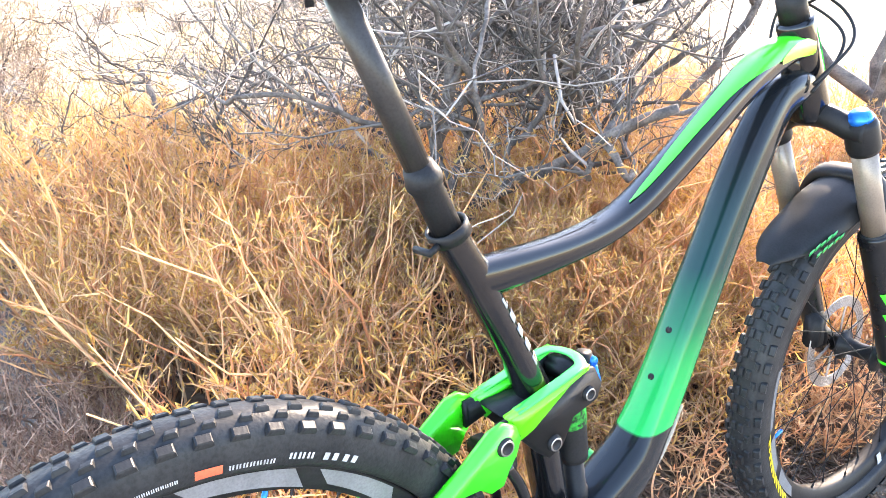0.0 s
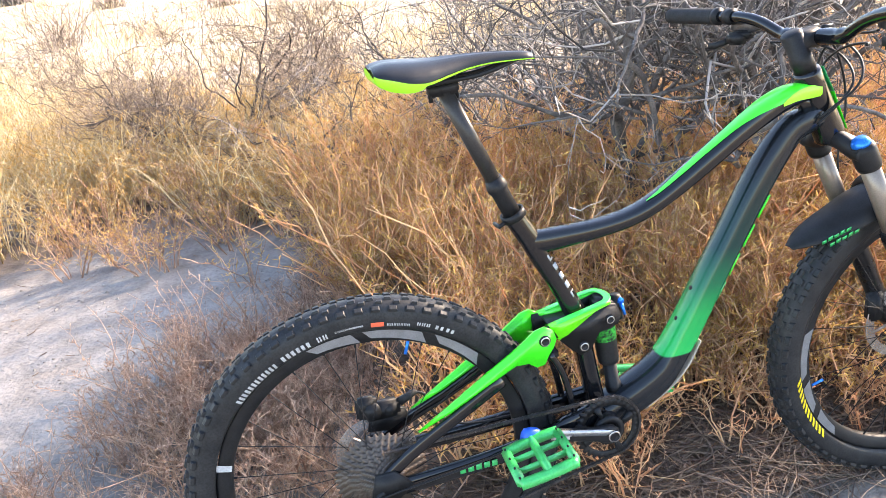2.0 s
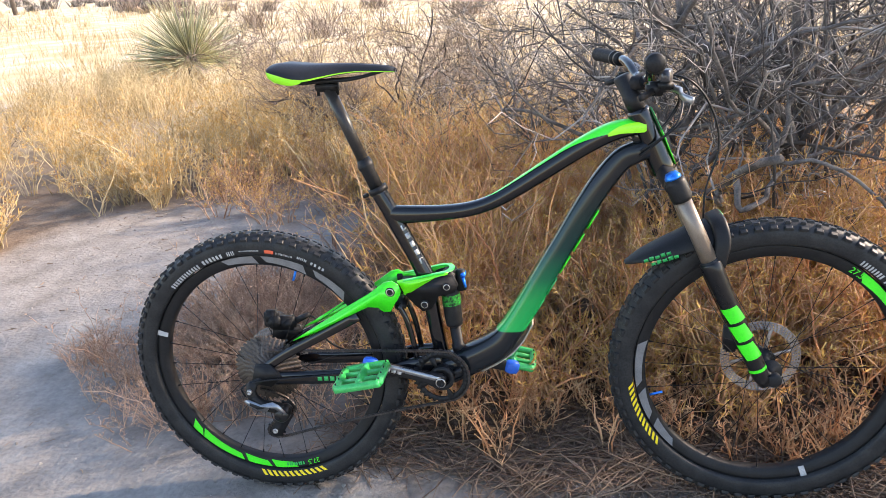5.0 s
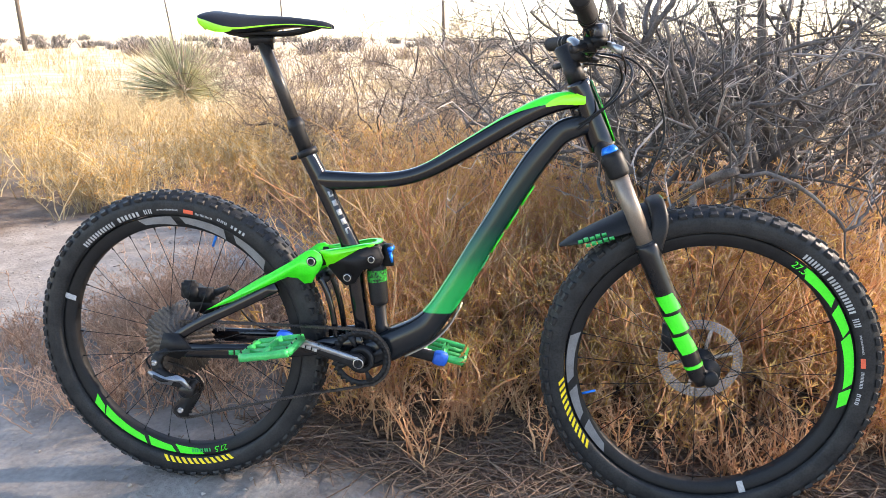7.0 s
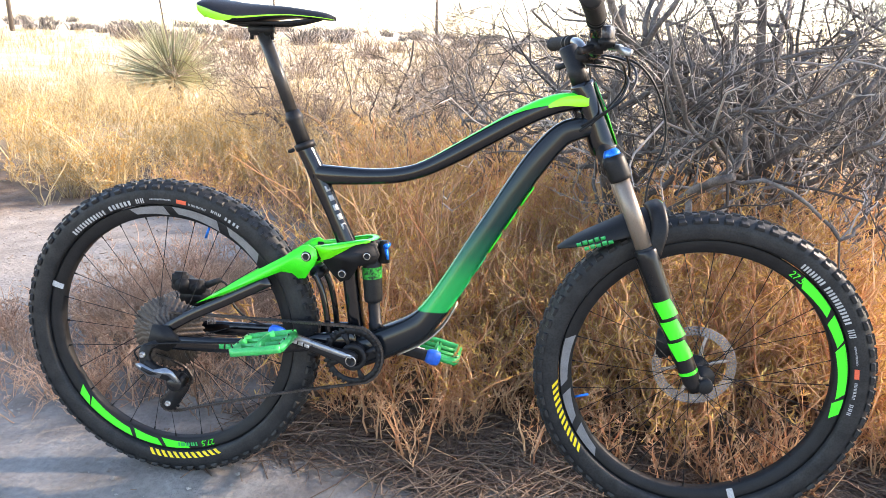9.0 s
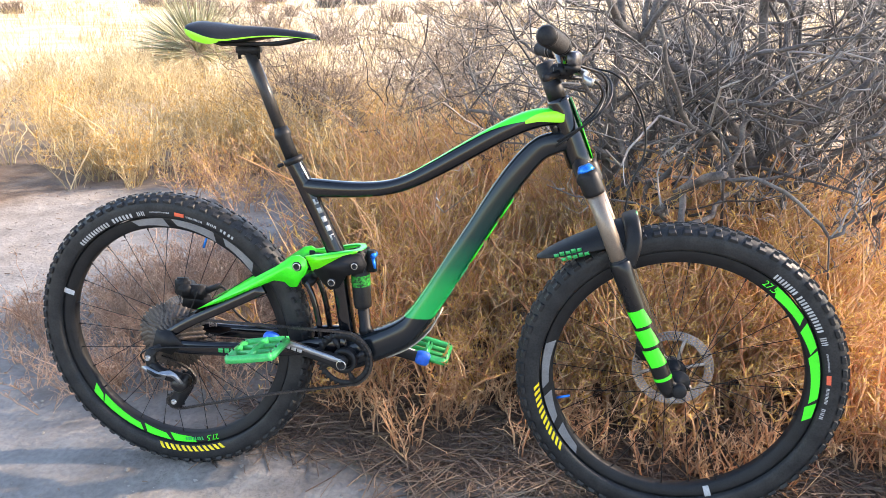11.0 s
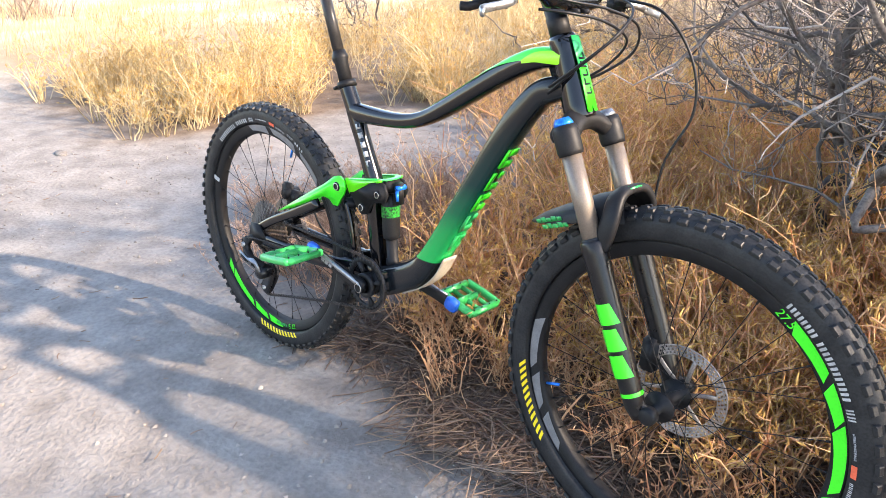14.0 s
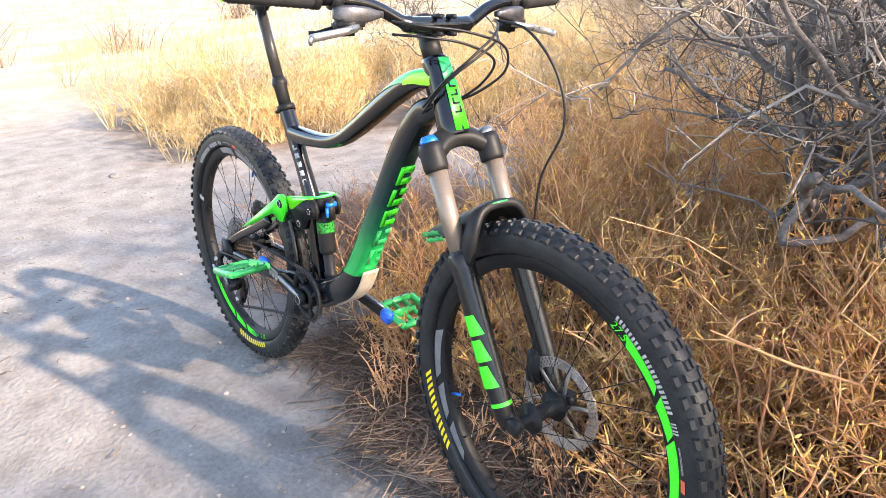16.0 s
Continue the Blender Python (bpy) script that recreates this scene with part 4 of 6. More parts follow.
def wheel(name, label, centre, m, rows, prints, seed, near):
    """A wheel with rim (the part itself), tyre, tread, hub, spokes and prints."""
    at = Matrix.Translation((centre[0], 0, centre[1]))
    rim = part(name, lathe([(0.2690, -0.007), (0.2715, -0.0122), (0.2925, -0.0150), (0.2970, -0.0150), (0.2970, 0.0150), (0.2925, 0.0150), (0.2715, 0.0122), (0.2690, 0.007)], 96), MATT, bike, label)
    rim.matrix_local = m @ at
    prof = []
    for k in range(26):
        g = radians(-128 + 256 * k / 25)
        c, s = math.cos(g), math.sin(g)
        prof.append((0.3195 + 0.0315 * math.copysign(abs(c) ** (2 / 2.3), c), 0.0285 * math.copysign(abs(s) ** (2 / 2.3), s)))
    part("tyre", lathe(prof, 120), RUBBER, rim, "dusty black knobbly tyre")
    tread(seed, rows, rim, near)
    part("hub", join(lathe([(0.0, -0.055), (0.010, -0.055), (0.010, -0.034), (0.028, -0.032), (0.029, -0.028), (0.016, -0.024), (0.014, 0.0), (0.016, 0.026), (0.029, 0.030), (0.028, 0.034), (0.018, 0.036), (0.018, 0.050), (0.0, 0.050)], 28, closed=False)), MATT, rim, "black hub")
    n = 28
    for i in range(n):
        side = -1 if i % 2 else 1
        g = 2 * math.pi * i / n
        h = g + (0.95 if (i // 2) % 2 else -0.95)
        a = (0.027 * math.cos(h), 0.030 * side, 0.027 * math.sin(h))
        b = (0.275 * math.cos(g), 0.004 * side, 0.275 * math.sin(g))
        part("spoke", join(tube([a, b], 0.00085, 5, (0, 1, 0.3), False), tube([tuple(Vector(b).lerp(Vector(a), 0.05)), b], 0.0020, 6, (0, 1, 0.3), False)), MATT, rim)
    for pname, geo, pm, plabel in prints:
        part(pname, geo, pm, rim, plabel)
    return rim


def rim_print(a0, a1, r0, r1, side=-1, taper=0.0):
    """A slanted stripe on the rim's side wall."""
    v, f = [], []
    n = 16
    for k in range(n + 1):
        u = k / n
        g = radians(a0 + (a1 - a0) * u)
        for r, sh in ((r0 + taper * u * (r1 - r0), 0), (r1, radians(3.0))):
            y = side * (0.0122 + 0.0028 * min(1, (r - 0.2715) / 0.0210) + 0.0009)
            v.append((r * math.cos(g + sh), y, r * math.sin(g + sh)))
    for k in range(n):
        f.append((2 * k, 2 * k + 2, 2 * k + 3, 2 * k + 1))
    return v, f


def wall3(r0, r1):
    return on_wall(r0), on_wall((r0 + r1) / 2), on_wall(r1)


def number_print(text, size, a, r, y):
    """A number in the built-in font, laid on the rim at the angle a."""
    cu = bpy.data.curves.new("number", "FONT")
    cu.body, cu.size, cu.align_x, cu.align_y, cu.shear, cu.extrude = text, size, "CENTER", "CENTER", 0.15, 0.0002
    tmp = bpy.data.objects.new("number", cu)
    scene.collection.objects.link(tmp)
    me = bpy.data.meshes.new_from_object(tmp.evaluated_get(bpy.context.evaluated_depsgraph_get()))
    v, f = [x.co.copy() for x in me.vertices], [tuple(p.vertices) for p in me.polygons]
    bpy.data.objects.remove(tmp)
    g = radians(a)
    m = Matrix.Translation((r * math.cos(g), y, r * math.sin(g))) @ Matrix.Rotation(-(g - math.pi / 2), 4, "Y") @ Matrix.Rotation(math.pi / 2, 4, "X")
    return moved((v, f), m)


YR = -0.0158


def block_row(name, r0, r1, a0, a1, count, material, label, gap=0.2, slant=0.0):
    return name, arc_text_blocks(r0, r1, a0, a1, wall3(r0, r1), count, gap, slant, count > 1), material, label


def rear_prints():
    p = [block_row("tyre_lettering", 0.3005, 0.3115, 134.5, 116.3, 6, WHITE, "white block lettering"),
         block_row("tyre_lettering", 0.3020, 0.3130, 114.3, 103.5, 3, WHITE, "white block lettering"),
         block_row("tyre_lettering", 0.3030, 0.3140, 101.6, 97.6, 2, WHITE, "white block lettering", 0.3),
         block_row("tyre_lettering", 0.3090, 0.3125, 95.6, 86.3, 14, WHITE, "small white lettering", 0.3),
         block_row("tyre_badge", 0.3055, 0.3145, 84.0, 79.8, 1, ORANGE, "orange printed badge", 0.0),
         block_row("tyre_lettering", 0.3065, 0.3115, 78.8, 71.0, 7, WHITE, "small white lettering", 0.3),
         block_row("tyre_lettering", 0.3095, 0.3160, 69.0, 64.2, 3, WHITE, "small white lettering", 0.3),
         block_row("tyre_lettering", 0.3085, 0.3160, 62.7, 55.0, 2, WHITE, "outlined white lettering", 0.3),
         block_row("tyre_lettering", 0.2995, 0.3125, 258.7, 292.3, 6, YELLOW, "yellow block lettering", 0.22, 3.0),
         ("rim_sticker", arc_text_blocks(0.2720, 0.302, 162.6, 160.0, (-0.0160, -0.0178, -0.0275), 1, 0.0, cuts=False), WHITE, "white sticker"),
         ("size_number", number_print("27.5", 0.020, 287.5, 0.2835, YR), NEON, "green printed number")]
    for a0, a1 in ((214, 221), (221.5, 246), (248, 261), (263, 275)):
        p.append(("rim_stripe", rim_print(a0, a1, 0.2735, 0.2935, -1, 0.25), NEON, "neon green rim stripe"))
    for a0, a1 in ((40, 58), (63, 84), (88, 104)):
        p.append(("rim_stripe", rim_print(a0, a1, 0.2735, 0.2935, -1, 0.25), RIMGREY, "grey rim stripe"))
    p.append(("size_lines", arc_text_blocks(0.279, 0.2885, 272, 282, (YR, YR, YR), 4, 0.1), EMERALD, "green printed lines"))
    p.append(("valve", tube([(0.270 * math.cos(1.21), 0, 0.270 * math.sin(1.21)), (0.240 * math.cos(1.21), 0, 0.240 * math.sin(1.21))], 0.0030, 8), CYAN, "blue valve cap"))
    return p


def front_prints():
    p = [block_row("tyre_lettering", 0.3020, 0.3140, 57.5, 46.4, 4, WHITE, "white block lettering"),
         block_row("tyre_lettering", 0.3020, 0.3140, 45.1, 27.8, 6, WHITE, "white block lettering"),
         block_row("tyre_lettering", 0.3020, 0.3140, 25.9, 22.0, 2, WHITE, "white block lettering", 0.3),
         block_row("tyre_lettering", 0.3060, 0.3095, 19.0, 11.0, 12, WHITE, "small white lettering", 0.3),
         block_row("tyre_badge", 0.3030, 0.3115, 9.6, 5.6, 1, ORANGE, "orange printed badge", 0.0),
         block_row("tyre_lettering", 0.3040, 0.3095, 4.0, -3.0, 6, WHITE, "small white lettering", 0.3),
         block_row("tyre_lettering", 0.3030, 0.3100, -5.0, -10.0, 3, WHITE, "small white lettering", 0.35),
         block_row("tyre_lettering", 0.2995, 0.3125, 187.0, 219.5, 6, YELLOW, "yellow block lettering", 0.22, 3.0),
         ("rim_sticker", arc_text_blocks(0.2720, 0.302, 291.5, 288.8, (-0.0160, -0.0178, -0.0275), 1, 0.0, cuts=False), WHITE, "white sticker"),
         ("size_number", number_print("27.5", 0.020, 55.0, 0.2835, YR), NEON, "green printed number")]
    for a0, a1 in ((50, 33), (30, 18.5), (17, -5), (-7, -14)):
        p.append(("rim_stripe", rim_print(a0, a1, 0.2735, 0.2935, -1, 0.25), NEON, "neon green rim stripe"))
    for a0, a1 in ((166, 188), (192, 206), (210, 224)):
        p.append(("rim_stripe", rim_print(a0, a1, 0.2735, 0.2935, -1, 0.25), RIMGREY, "grey rim stripe"))
    p.append(("valve", tube([(0.270 * math.cos(3.459), 0, 0.270 * math.sin(3.459)), (0.238 * math.cos(3.459), 0, 0.238 * math.sin(3.459))], 0.0030, 8), CYAN, "blue valve cap"))
    return p


ROWS_R = [(-0.0245, 0.0085, 0.0055, 0.0065, 0.0, 0.0), (0.0245, 0.0085, 0.0055, 0.0065, 0.5, 0.0), (-0.0075, 0.0068, 0.0048, 0.0052, 0.25, 0.15), (0.0075, 0.0068, 0.0048, 0.0052, 0.25, -0.15), (-0.016, 0.006, 0.0035, 0.0052, 0.75, 0.3), (0.016, 0.006, 0.0035, 0.0052, 0.75, -0.3)]
ROWS_F = [(-0.0245, 0.0092, 0.0055, 0.007, 0.0, 0.0), (0.0245, 0.0092, 0.0055, 0.007, 0.0, 0.0), (-0.006, 0.0085, 0.004, 0.0055, 0.5, 0.1), (0.006, 0.0085, 0.004, 0.0055, 0.5, -0.1), (-0.0145, 0.0065, 0.0038, 0.0055, 0.0, 0.3), (0.0145, 0.0065, 0.0038, 0.0055, 0.0, -0.3)]
rear_wheel = wheel("rear_wheel", "rear wheel with a black rim and green stripes", REAR, Matrix(), ROWS_R, rear_prints(), 2, (20, 200))
front_wheel = wheel("front_wheel", "front wheel with a black rim and green stripes", settled(*FRONT), STEER, ROWS_F, front_prints(), 3, (0, 180))
part("brake_rotor", rotor(0.090, 0.046), ROTOR, front_wheel, "pierced steel brake disc")
part("brake_rotor", rotor(0.080, 0.050), ROTOR, rear_wheel, "pierced steel brake disc")
for i, teeth in enumerate((42, 37, 32, 28, 24, 21, 19, 17, 15, 13, 11)):
    part("sprocket", sprocket(teeth, teeth * 0.00202, -0.020 - 0.0037 * i, 0.0024, 0.30), SPROCKET, rear_wheel)

SHIFTED.add(bike.name)
# frame tubes: centre line (x, z) with the half height and half width of the tube


def frame_tube(name, rows, material, parent, label="", seg=20, power=2.3, y=0.0, steps=7):
    p = spline([(x, y, z, a, b) for x, z, a, b in rows], steps)
    return part(name, tube([q[:3] for q in p], [(q[3], q[4]) for q in p], seg, power=power), material, parent, label)


seat_tube = frame_tube("seat_tube", [(0.303, 0.803, 0.0185, 0.0185), (0.335, 0.727, 0.0195, 0.019), (0.36, 0.667, 0.0185, 0.018), (0.398, 0.575, 0.0205, 0.02)], BLACK, bike, "black seat tube")
top_tube = frame_tube("top_tube", [(0.325, 0.742, 0.021, 0.019), (0.36, 0.740, 0.021, 0.020), (0.444, 0.7405, 0.0175, 0.021), (0.51, 0.7475, 0.0165, 0.0215), (0.563, 0.7645, 0.0165, 0.022), (0.621, 0.796, 0.018, 0.0225), (0.676, 0.830, 0.019, 0.023), (0.731, 0.864, 0.0195, 0.023), (0.786, 0.893, 0.020, 0.024), (0.83, 0.908, 0.019, 0.024), (0.872, 0.912, 0.015, 0.022)], BLACK, bike, "black curved top tube", power=2.8)
down_tube = frame_tube("down_tube", [(0.8950, 0.8680, 0.016, 0.022), (0.8620, 0.8600, 0.022, 0.026), (0.8288, 0.8429, 0.024, 0.025), (0.7928, 0.7999, 0.026, 0.027), (0.7568, 0.7429, 0.026, 0.028), (0.7148, 0.6669, 0.026, 0.028), (0.6718, 0.5909, 0.027, 0.029), (0.6268, 0.5089, 0.028, 0.030), (0.5858, 0.4439, 0.029, 0.032), (0.5480, 0.4050, 0.034, 0.036), (0.4860, 0.3750, 0.036, 0.036), (0.4250, 0.3520, 0.038, 0.036)], FADE, bike, "black down tube fading to emerald green", power=3.0)
head_tube = part("head_tube", tube([tuple(LOW + AXIS * d) for d in (-0.004, 0.0, 0.02, 0.06, 0.11, 0.128, 0.135)], [0.027, 0.0285, 0.028, 0.025, 0.0235, 0.0245, 0.023], 24), BLACK, bike, "black tapered head tube")
part("gusset", plate([(0.842, 0.905), (0.885, 0.925), (0.905, 0.86), (0.862, 0.868)], -0.011, 0.011, 0.003), BLACK, head_tube)


# top tube stripe: a neon wedge along its upper side
def stripe(rows, lift, a0, a1, material, name, parent, label, y=0.0):
    """A strip on a tube's skin between two angles (0: top side, 90: the drive side)."""
    p = spline(rows, 7)
    v, f = [], []
    n = 8
    for i, q in enumerate(p):
        x, z, a, b, g0, g1 = q
        q2, q0 = p[min(i + 1, len(p) - 1)], p[max(i - 1, 0)]
        t = Vector((q2[0] - q0[0], 0, q2[1] - q0[1])).normalized()
        u = Vector((-t.z, 0, t.x))
        for k in range(n + 1):
            g = radians(g0 + (g1 - g0) * k / n)
            c, s = math.cos(g), math.sin(g)
            c, s = math.copysign(abs(c) ** (2 / 2.8), c), math.copysign(abs(s) ** (2 / 2.8), s)
            v.append(Vector((x, y, z)) + u * ((a + lift) * c) + Vector((0, -1, 0)) * ((b + lift) * s))
    for i in range(len(p) - 1):
        for k in range(n):
            j = i * (n + 1) + k
            f.append((j, j + 1, j + n + 2, j + n + 1))
    return part(name, (v, f), material, parent, label)


stripe([(0.55, 0.7595, 0.0165, 0.0215, 18, 22), (0.575, 0.770, 0.0165, 0.022, 6, 26), (0.621, 0.796, 0.018, 0.0225, 0, 30), (0.676, 0.830, 0.019, 0.023, -4, 34), (0.731, 0.864, 0.0195, 0.023, -10, 46), (0.786, 0.893, 0.020, 0.024, -30, 80), (0.83, 0.908, 0.019, 0.024, -92, 96), (0.876, 0.912, 0.015, 0.022, -110, 112)], 0.0014, 0, 0, NEON, "top_stripe", top_tube, "neon green stripe")
stripe([(0.80, 0.899, 0.020, 0.024, 86, 92), (0.83, 0.908, 0.019, 0.024, 66, 100), (0.862, 0.9115, 0.0165, 0.0225, 52, 112), (0.878, 0.912, 0.015, 0.022, 48, 114)], 0.0024, 0, 0, LIME, "top_stripe_tip", top_tube, "lime tip of the stripe")
# head badge: a neon strip with dark bars
BM = Matrix.Translation(LOW + Vector((0.0245, 0, 0.011))) @ Matrix.Rotation(-(math.pi / 2 - HEAD), 4, "Y")
part("head_badge", moved(tube([(0, 0, 0.003), (0, 0, 0.04), (0, 0, 0.075)], [(0.0012, 0.016), (0.0012, 0.015), (0.0012, 0.0142)], 8, power=4), BM), NEON, head_tube, "neon green head badge")
part("head_badge_top", moved(tube([(0.0, 0, 0.075), (-0.001, 0, 0.10), (-0.001, 0, 0.128)], [(0.0012, 0.0142), (0.0012, 0.0135), (0.0012, 0.0128)], 8, power=4), BM), EMERALD, head_tube, "emerald upper end of the badge")
for i in range(5):
    part("badge_letter", moved(join(box(0.0008, 0.0018, -0.008, 0.008, 0.030 + 0.014 * i, 0.0335 + 0.014 * i), box(0.0008, 0.0018, -0.008 if i % 2 else 0.004, -0.004 if i % 2 else 0.008, 0.0335 + 0.014 * i, 0.041 + 0.014 * i)), BM), BLACK, head_tube, "dark block lettering")

# block shapes on the underside of the down tube
DT0, DT1 = Vector((0.622, 0, 0.489)), Vector((0.775, 0, 0.760))
dt = (DT1 - DT0).normalized()
dn = Vector((dt.z, 0, -dt.x))
for i in range(5):
    a = DT0 + dt * (0.010 + 0.060 * i)
    m = Matrix.Translation(a + dn * 0.0206) @ Matrix((dt, Vector((0, 1, 0)), dn)).transposed().to_4x4()
    letter = [box(0.0, 0.046, -0.017, -0.007, -0.002, 0.0012, 0.0), box(0.0, 0.016, -0.007, 0.017, -0.002, 0.0012, 0.0), box(0.030, 0.046, 0.004 if i % 2 else -0.007, 0.017, -0.002, 0.0012, 0.0)]
    part("block_letter", moved(join(*letter), m), EMERALD if i < 2 else NEON, down_tube, "green block lettering")
# frame protector on the lower bend; its pale tan paints in light reflected from below
part("protector", join(tube(spline([(0.640, 0, 0.466), (0.613, 0, 0.417), (0.572, 0, 0.378), (0.515, 0, 0.348)], 6), (0.0022, 0.022), 10, power=4)), mat("tan_reflection", (0.42, 0.36, 0.28), 0.5, 0.0, 0.2, 30, 200, 0.05), down_tube, "guard strip with the tan reflected light in its colour")
for z, x in ((0.572, 0.6385), (0.513, 0.605)):
    part("bottle_bolt", moved(lathe([(0.0, 0.0), (0.0048, 0.0), (0.0055, -0.003), (0.0055, -0.006)], 12, closed=False), Matrix.Translation((x - 0.006, 0, z + 0.004)) @ Matrix.Rotation(radians(-60), 4, "Y") @ Matrix.Rotation(radians(90), 4, "X")), MATT, down_tube)
part("frame_sticker", moved(join(*[box(-0.009, 0.009, 0.006 - 0.0045 * i, 0.008 - 0.0045 * i, 0, 0.0006) for i in range(4)], box(-0.008, 0.008, -0.030, -0.014, 0, 0.0006)), Matrix.Translation((0.5525, -0.018, 0.438)) @ Matrix.Rotation(radians(-45), 4, "Y") @ Matrix.Rotation(radians(25), 4, "X") @ Matrix.Rotation(radians(-90), 4, "Z")), WHITE, down_tube, "small white barred sticker")

# lower seat strut and the bottom bracket
part("seat_strut", join(tube(spline([(0.398, 0, 0.570), (0.405, 0, 0.50), (0.412, 0, 0.44), (0.42, 0, 0.375)], 4), (0.017, 0.024), 14, power=3)), BLACK, bike, "black lower seat strut")
part("bottom_bracket", moved(lathe([(0.0, -0.046), (0.026, -0.046), (0.029, -0.040), (0.029, 0.040), (0.026, 0.046), (0.0, 0.046)], 28, closed=False), Matrix.Translation((BB[0], 0, BB[1]))), MATT, bike)

# rear stays, both sides
PIV_A, PIV_B, PIV_C = (0.315, 0.561), (0.444, 0.572), (0.393, 0.532)
stay_out = [(0.070, 0.437), (0.120, 0.470), (0.200, 0.521), (0.262, 0.556), (0.300, 0.582), (0.318, 0.586), (0.334, 0.577), (0.339, 0.560), (0.332, 0.543), (0.322, 0.530), (0.312, 0.513), (0.296, 0.511), (0.282, 0.522), (0.258, 0.524), (0.200, 0.498), (0.130, 0.462)]
for s in (-1, 1):
    y0, y1 = (-0.049, -0.034) if s < 0 else (0.034, 0.049)
    stay = part("seat_stay", plate(stay_out[::-1], y0, y1, 0.004), NEON, bike, "neon green seat stay")
    part("stay_end", tube(spline([(0.23, s * 0.040, 0.500), (0.14, s * 0.044, 0.452), (0.06, s * 0.052, 0.408), (-0.005, s * 0.060, 0.362)], 5), [(0.012, 0.0065)] * 16, 12, power=3), BLACK, stay, "black lower end")
    cs = part("chain_stay", tube(spline([(-0.02, s * 0.060, 0.350), (0.03, s * 0.059, 0.345), (0.16, s * 0.055, 0.349), (0.28, s * 0.047, 0.360), (0.37, s * 0.036, 0.376), (0.42, s * 0.026, 0.386)], 5), [(0.014, 0.009)] * 4 + [(0.017, 0.010)] * 14 + [(0.021, 0.012)] * 8, 12, power=3), BLACK, bike, "black chain stay")
    part("stay_lettering", join(*[box(0.128 + 0.014 * i, 0.138 + 0.014 * i, s * 0.0665 - 0.0006, s * 0.0665 + 0.0006, 0.343, 0.355, 0.0) for i in range(5)]), EMERALD, cs, "green block lettering")
    part("dropout", plate([(-0.03, 0.335), (0.02, 0.325), (0.05, 0.352), (0.02, 0.385), (-0.015, 0.385)], s * 0.066 - 0.005, s * 0.066 + 0.005, 0.002), MATT, cs, "black dropout")
    # pivot bolts
    for px_, pz_, py_, pr_ in ((*PIV_A, 0.049, 0.0115), (*PIV_B, 0.0385, 0.0095), (*PIV_C, 0.0385, 0.0105)):
        bolt = lathe([(0.0, -0.002), (pr_ * 0.45, -0.002), (pr_ * 0.5, -0.0035), (pr_ * 0.8, -0.0035), (pr_, 0.0), (pr_, 0.003)], 20, closed=False)
        m = Matrix.Translation((px_, s * py_, pz_)) @ (Matrix() if s < 0 else Matrix.Rotation(math.pi, 4, "Z"))
        b = part("pivot_bolt", moved(bolt, m), MATT, stay)
        part("bolt_ring", moved(lathe([(pr_ * 0.62, -0.0039), (pr_ * 0.78, -0.0041), (pr_ * 0.80, -0.0036)], 20, closed=False), m), STEEL, stay, "bright bolt ring")

# rocker link: two cheeks and a bridge, with neon upper flanges
link_out = [(0.318, 0.545), (0.345, 0.553), (0.372, 0.525), (0.388, 0.512), (0.408, 0.518), (0.425, 0.548), (0.462, 0.556), (0.470, 0.575), (0.460, 0.598), (0.432, 0.603), (0.375, 0.584), (0.318, 0.578)]
link = part("rocker_link", join(plate(link_out, -0.0375, -0.024, 0.004), plate(link_out, 0.024, 0.0375, 0.004), box(0.430, 0.462, -0.026, 0.026, 0.575, 0.602, 0.006)), MATT, bike, "black rocker link")
flange = [(0.330, 0.583), (0.378, 0.594), (0.425, 0.604), (0.450, 0.606), (0.448, 0.601), (0.420, 0.592), (0.392, 0.575), (0.365, 0.558), (0.346, 0.550), (0.337, 0.566)]
for s in (-1, 1):
    a, b = (-0.0385, -0.0235) if s < 0 else (0.0235, 0.0385)
    part("link_flange", plate(flange, a, b, 0.003), FLANGE if s < 0 else NEON, link, "neon green flange")
# added black plate stands in for the dark inside between the link arms
part("dark_inside_fill", box(0.335, 0.436, -0.023, 0.023, 0.572, 0.578, 0.002), MATT, link, "black plate added for the dark inside of the link")
part("link_rim", tube(spline([(0.345, -0.031, 0.585), (0.385, -0.031, 0.5945), (0.425, -0.031, 0.6030), (0.444, -0.026, 0.6050), (0.453, -0.010, 0.6055), (0.453, 0.010, 0.6055), (0.444, 0.026, 0.6050), (0.425, 0.031, 0.6030), (0.385, 0.031, 0.5945), (0.345, 0.031, 0.585)], 6), (0.0070, 0.0016), 12, (0, 0, 1), power=4), mat("leaf_green", (0.012, 0.66, 0.075), 0.35, 0.0, 0.1, 12, 300, 0.02, coat=0.35), link, "flat green rim round the seat tube")

for s in (-1, 1):
    part("swingarm_strut", tube(spline([(0.328, s * 0.030, 0.525), (0.345, s * 0.033, 0.49), (0.356, s * 0.034, 0.44), (0.362, s * 0.034, 0.385)], 4), [(0.0065, 0.006)] * 13, 10, power=3), BLACK, bike, "black upright strut")
part("strut_bridge", box(0.318, 0.345, -0.034, 0.034, 0.510, 0.532, 0.005), MATT, bike, "black bridge behind the link")
part("tube_lettering", join(*[moved(box(-0.0052, 0.0052, -0.0006, 0.0006, -0.0065, 0.0065), Matrix.Translation((0.3545 + 0.0085 * i, -0.0145, 0.712 - 0.0205 * i)) @ Matrix.Rotation(radians(-22), 4, "Y") @ Matrix.Rotation(radians(44), 4, "Z")) for i in range(5)]), WHITE, seat_tube, "white block lettering")

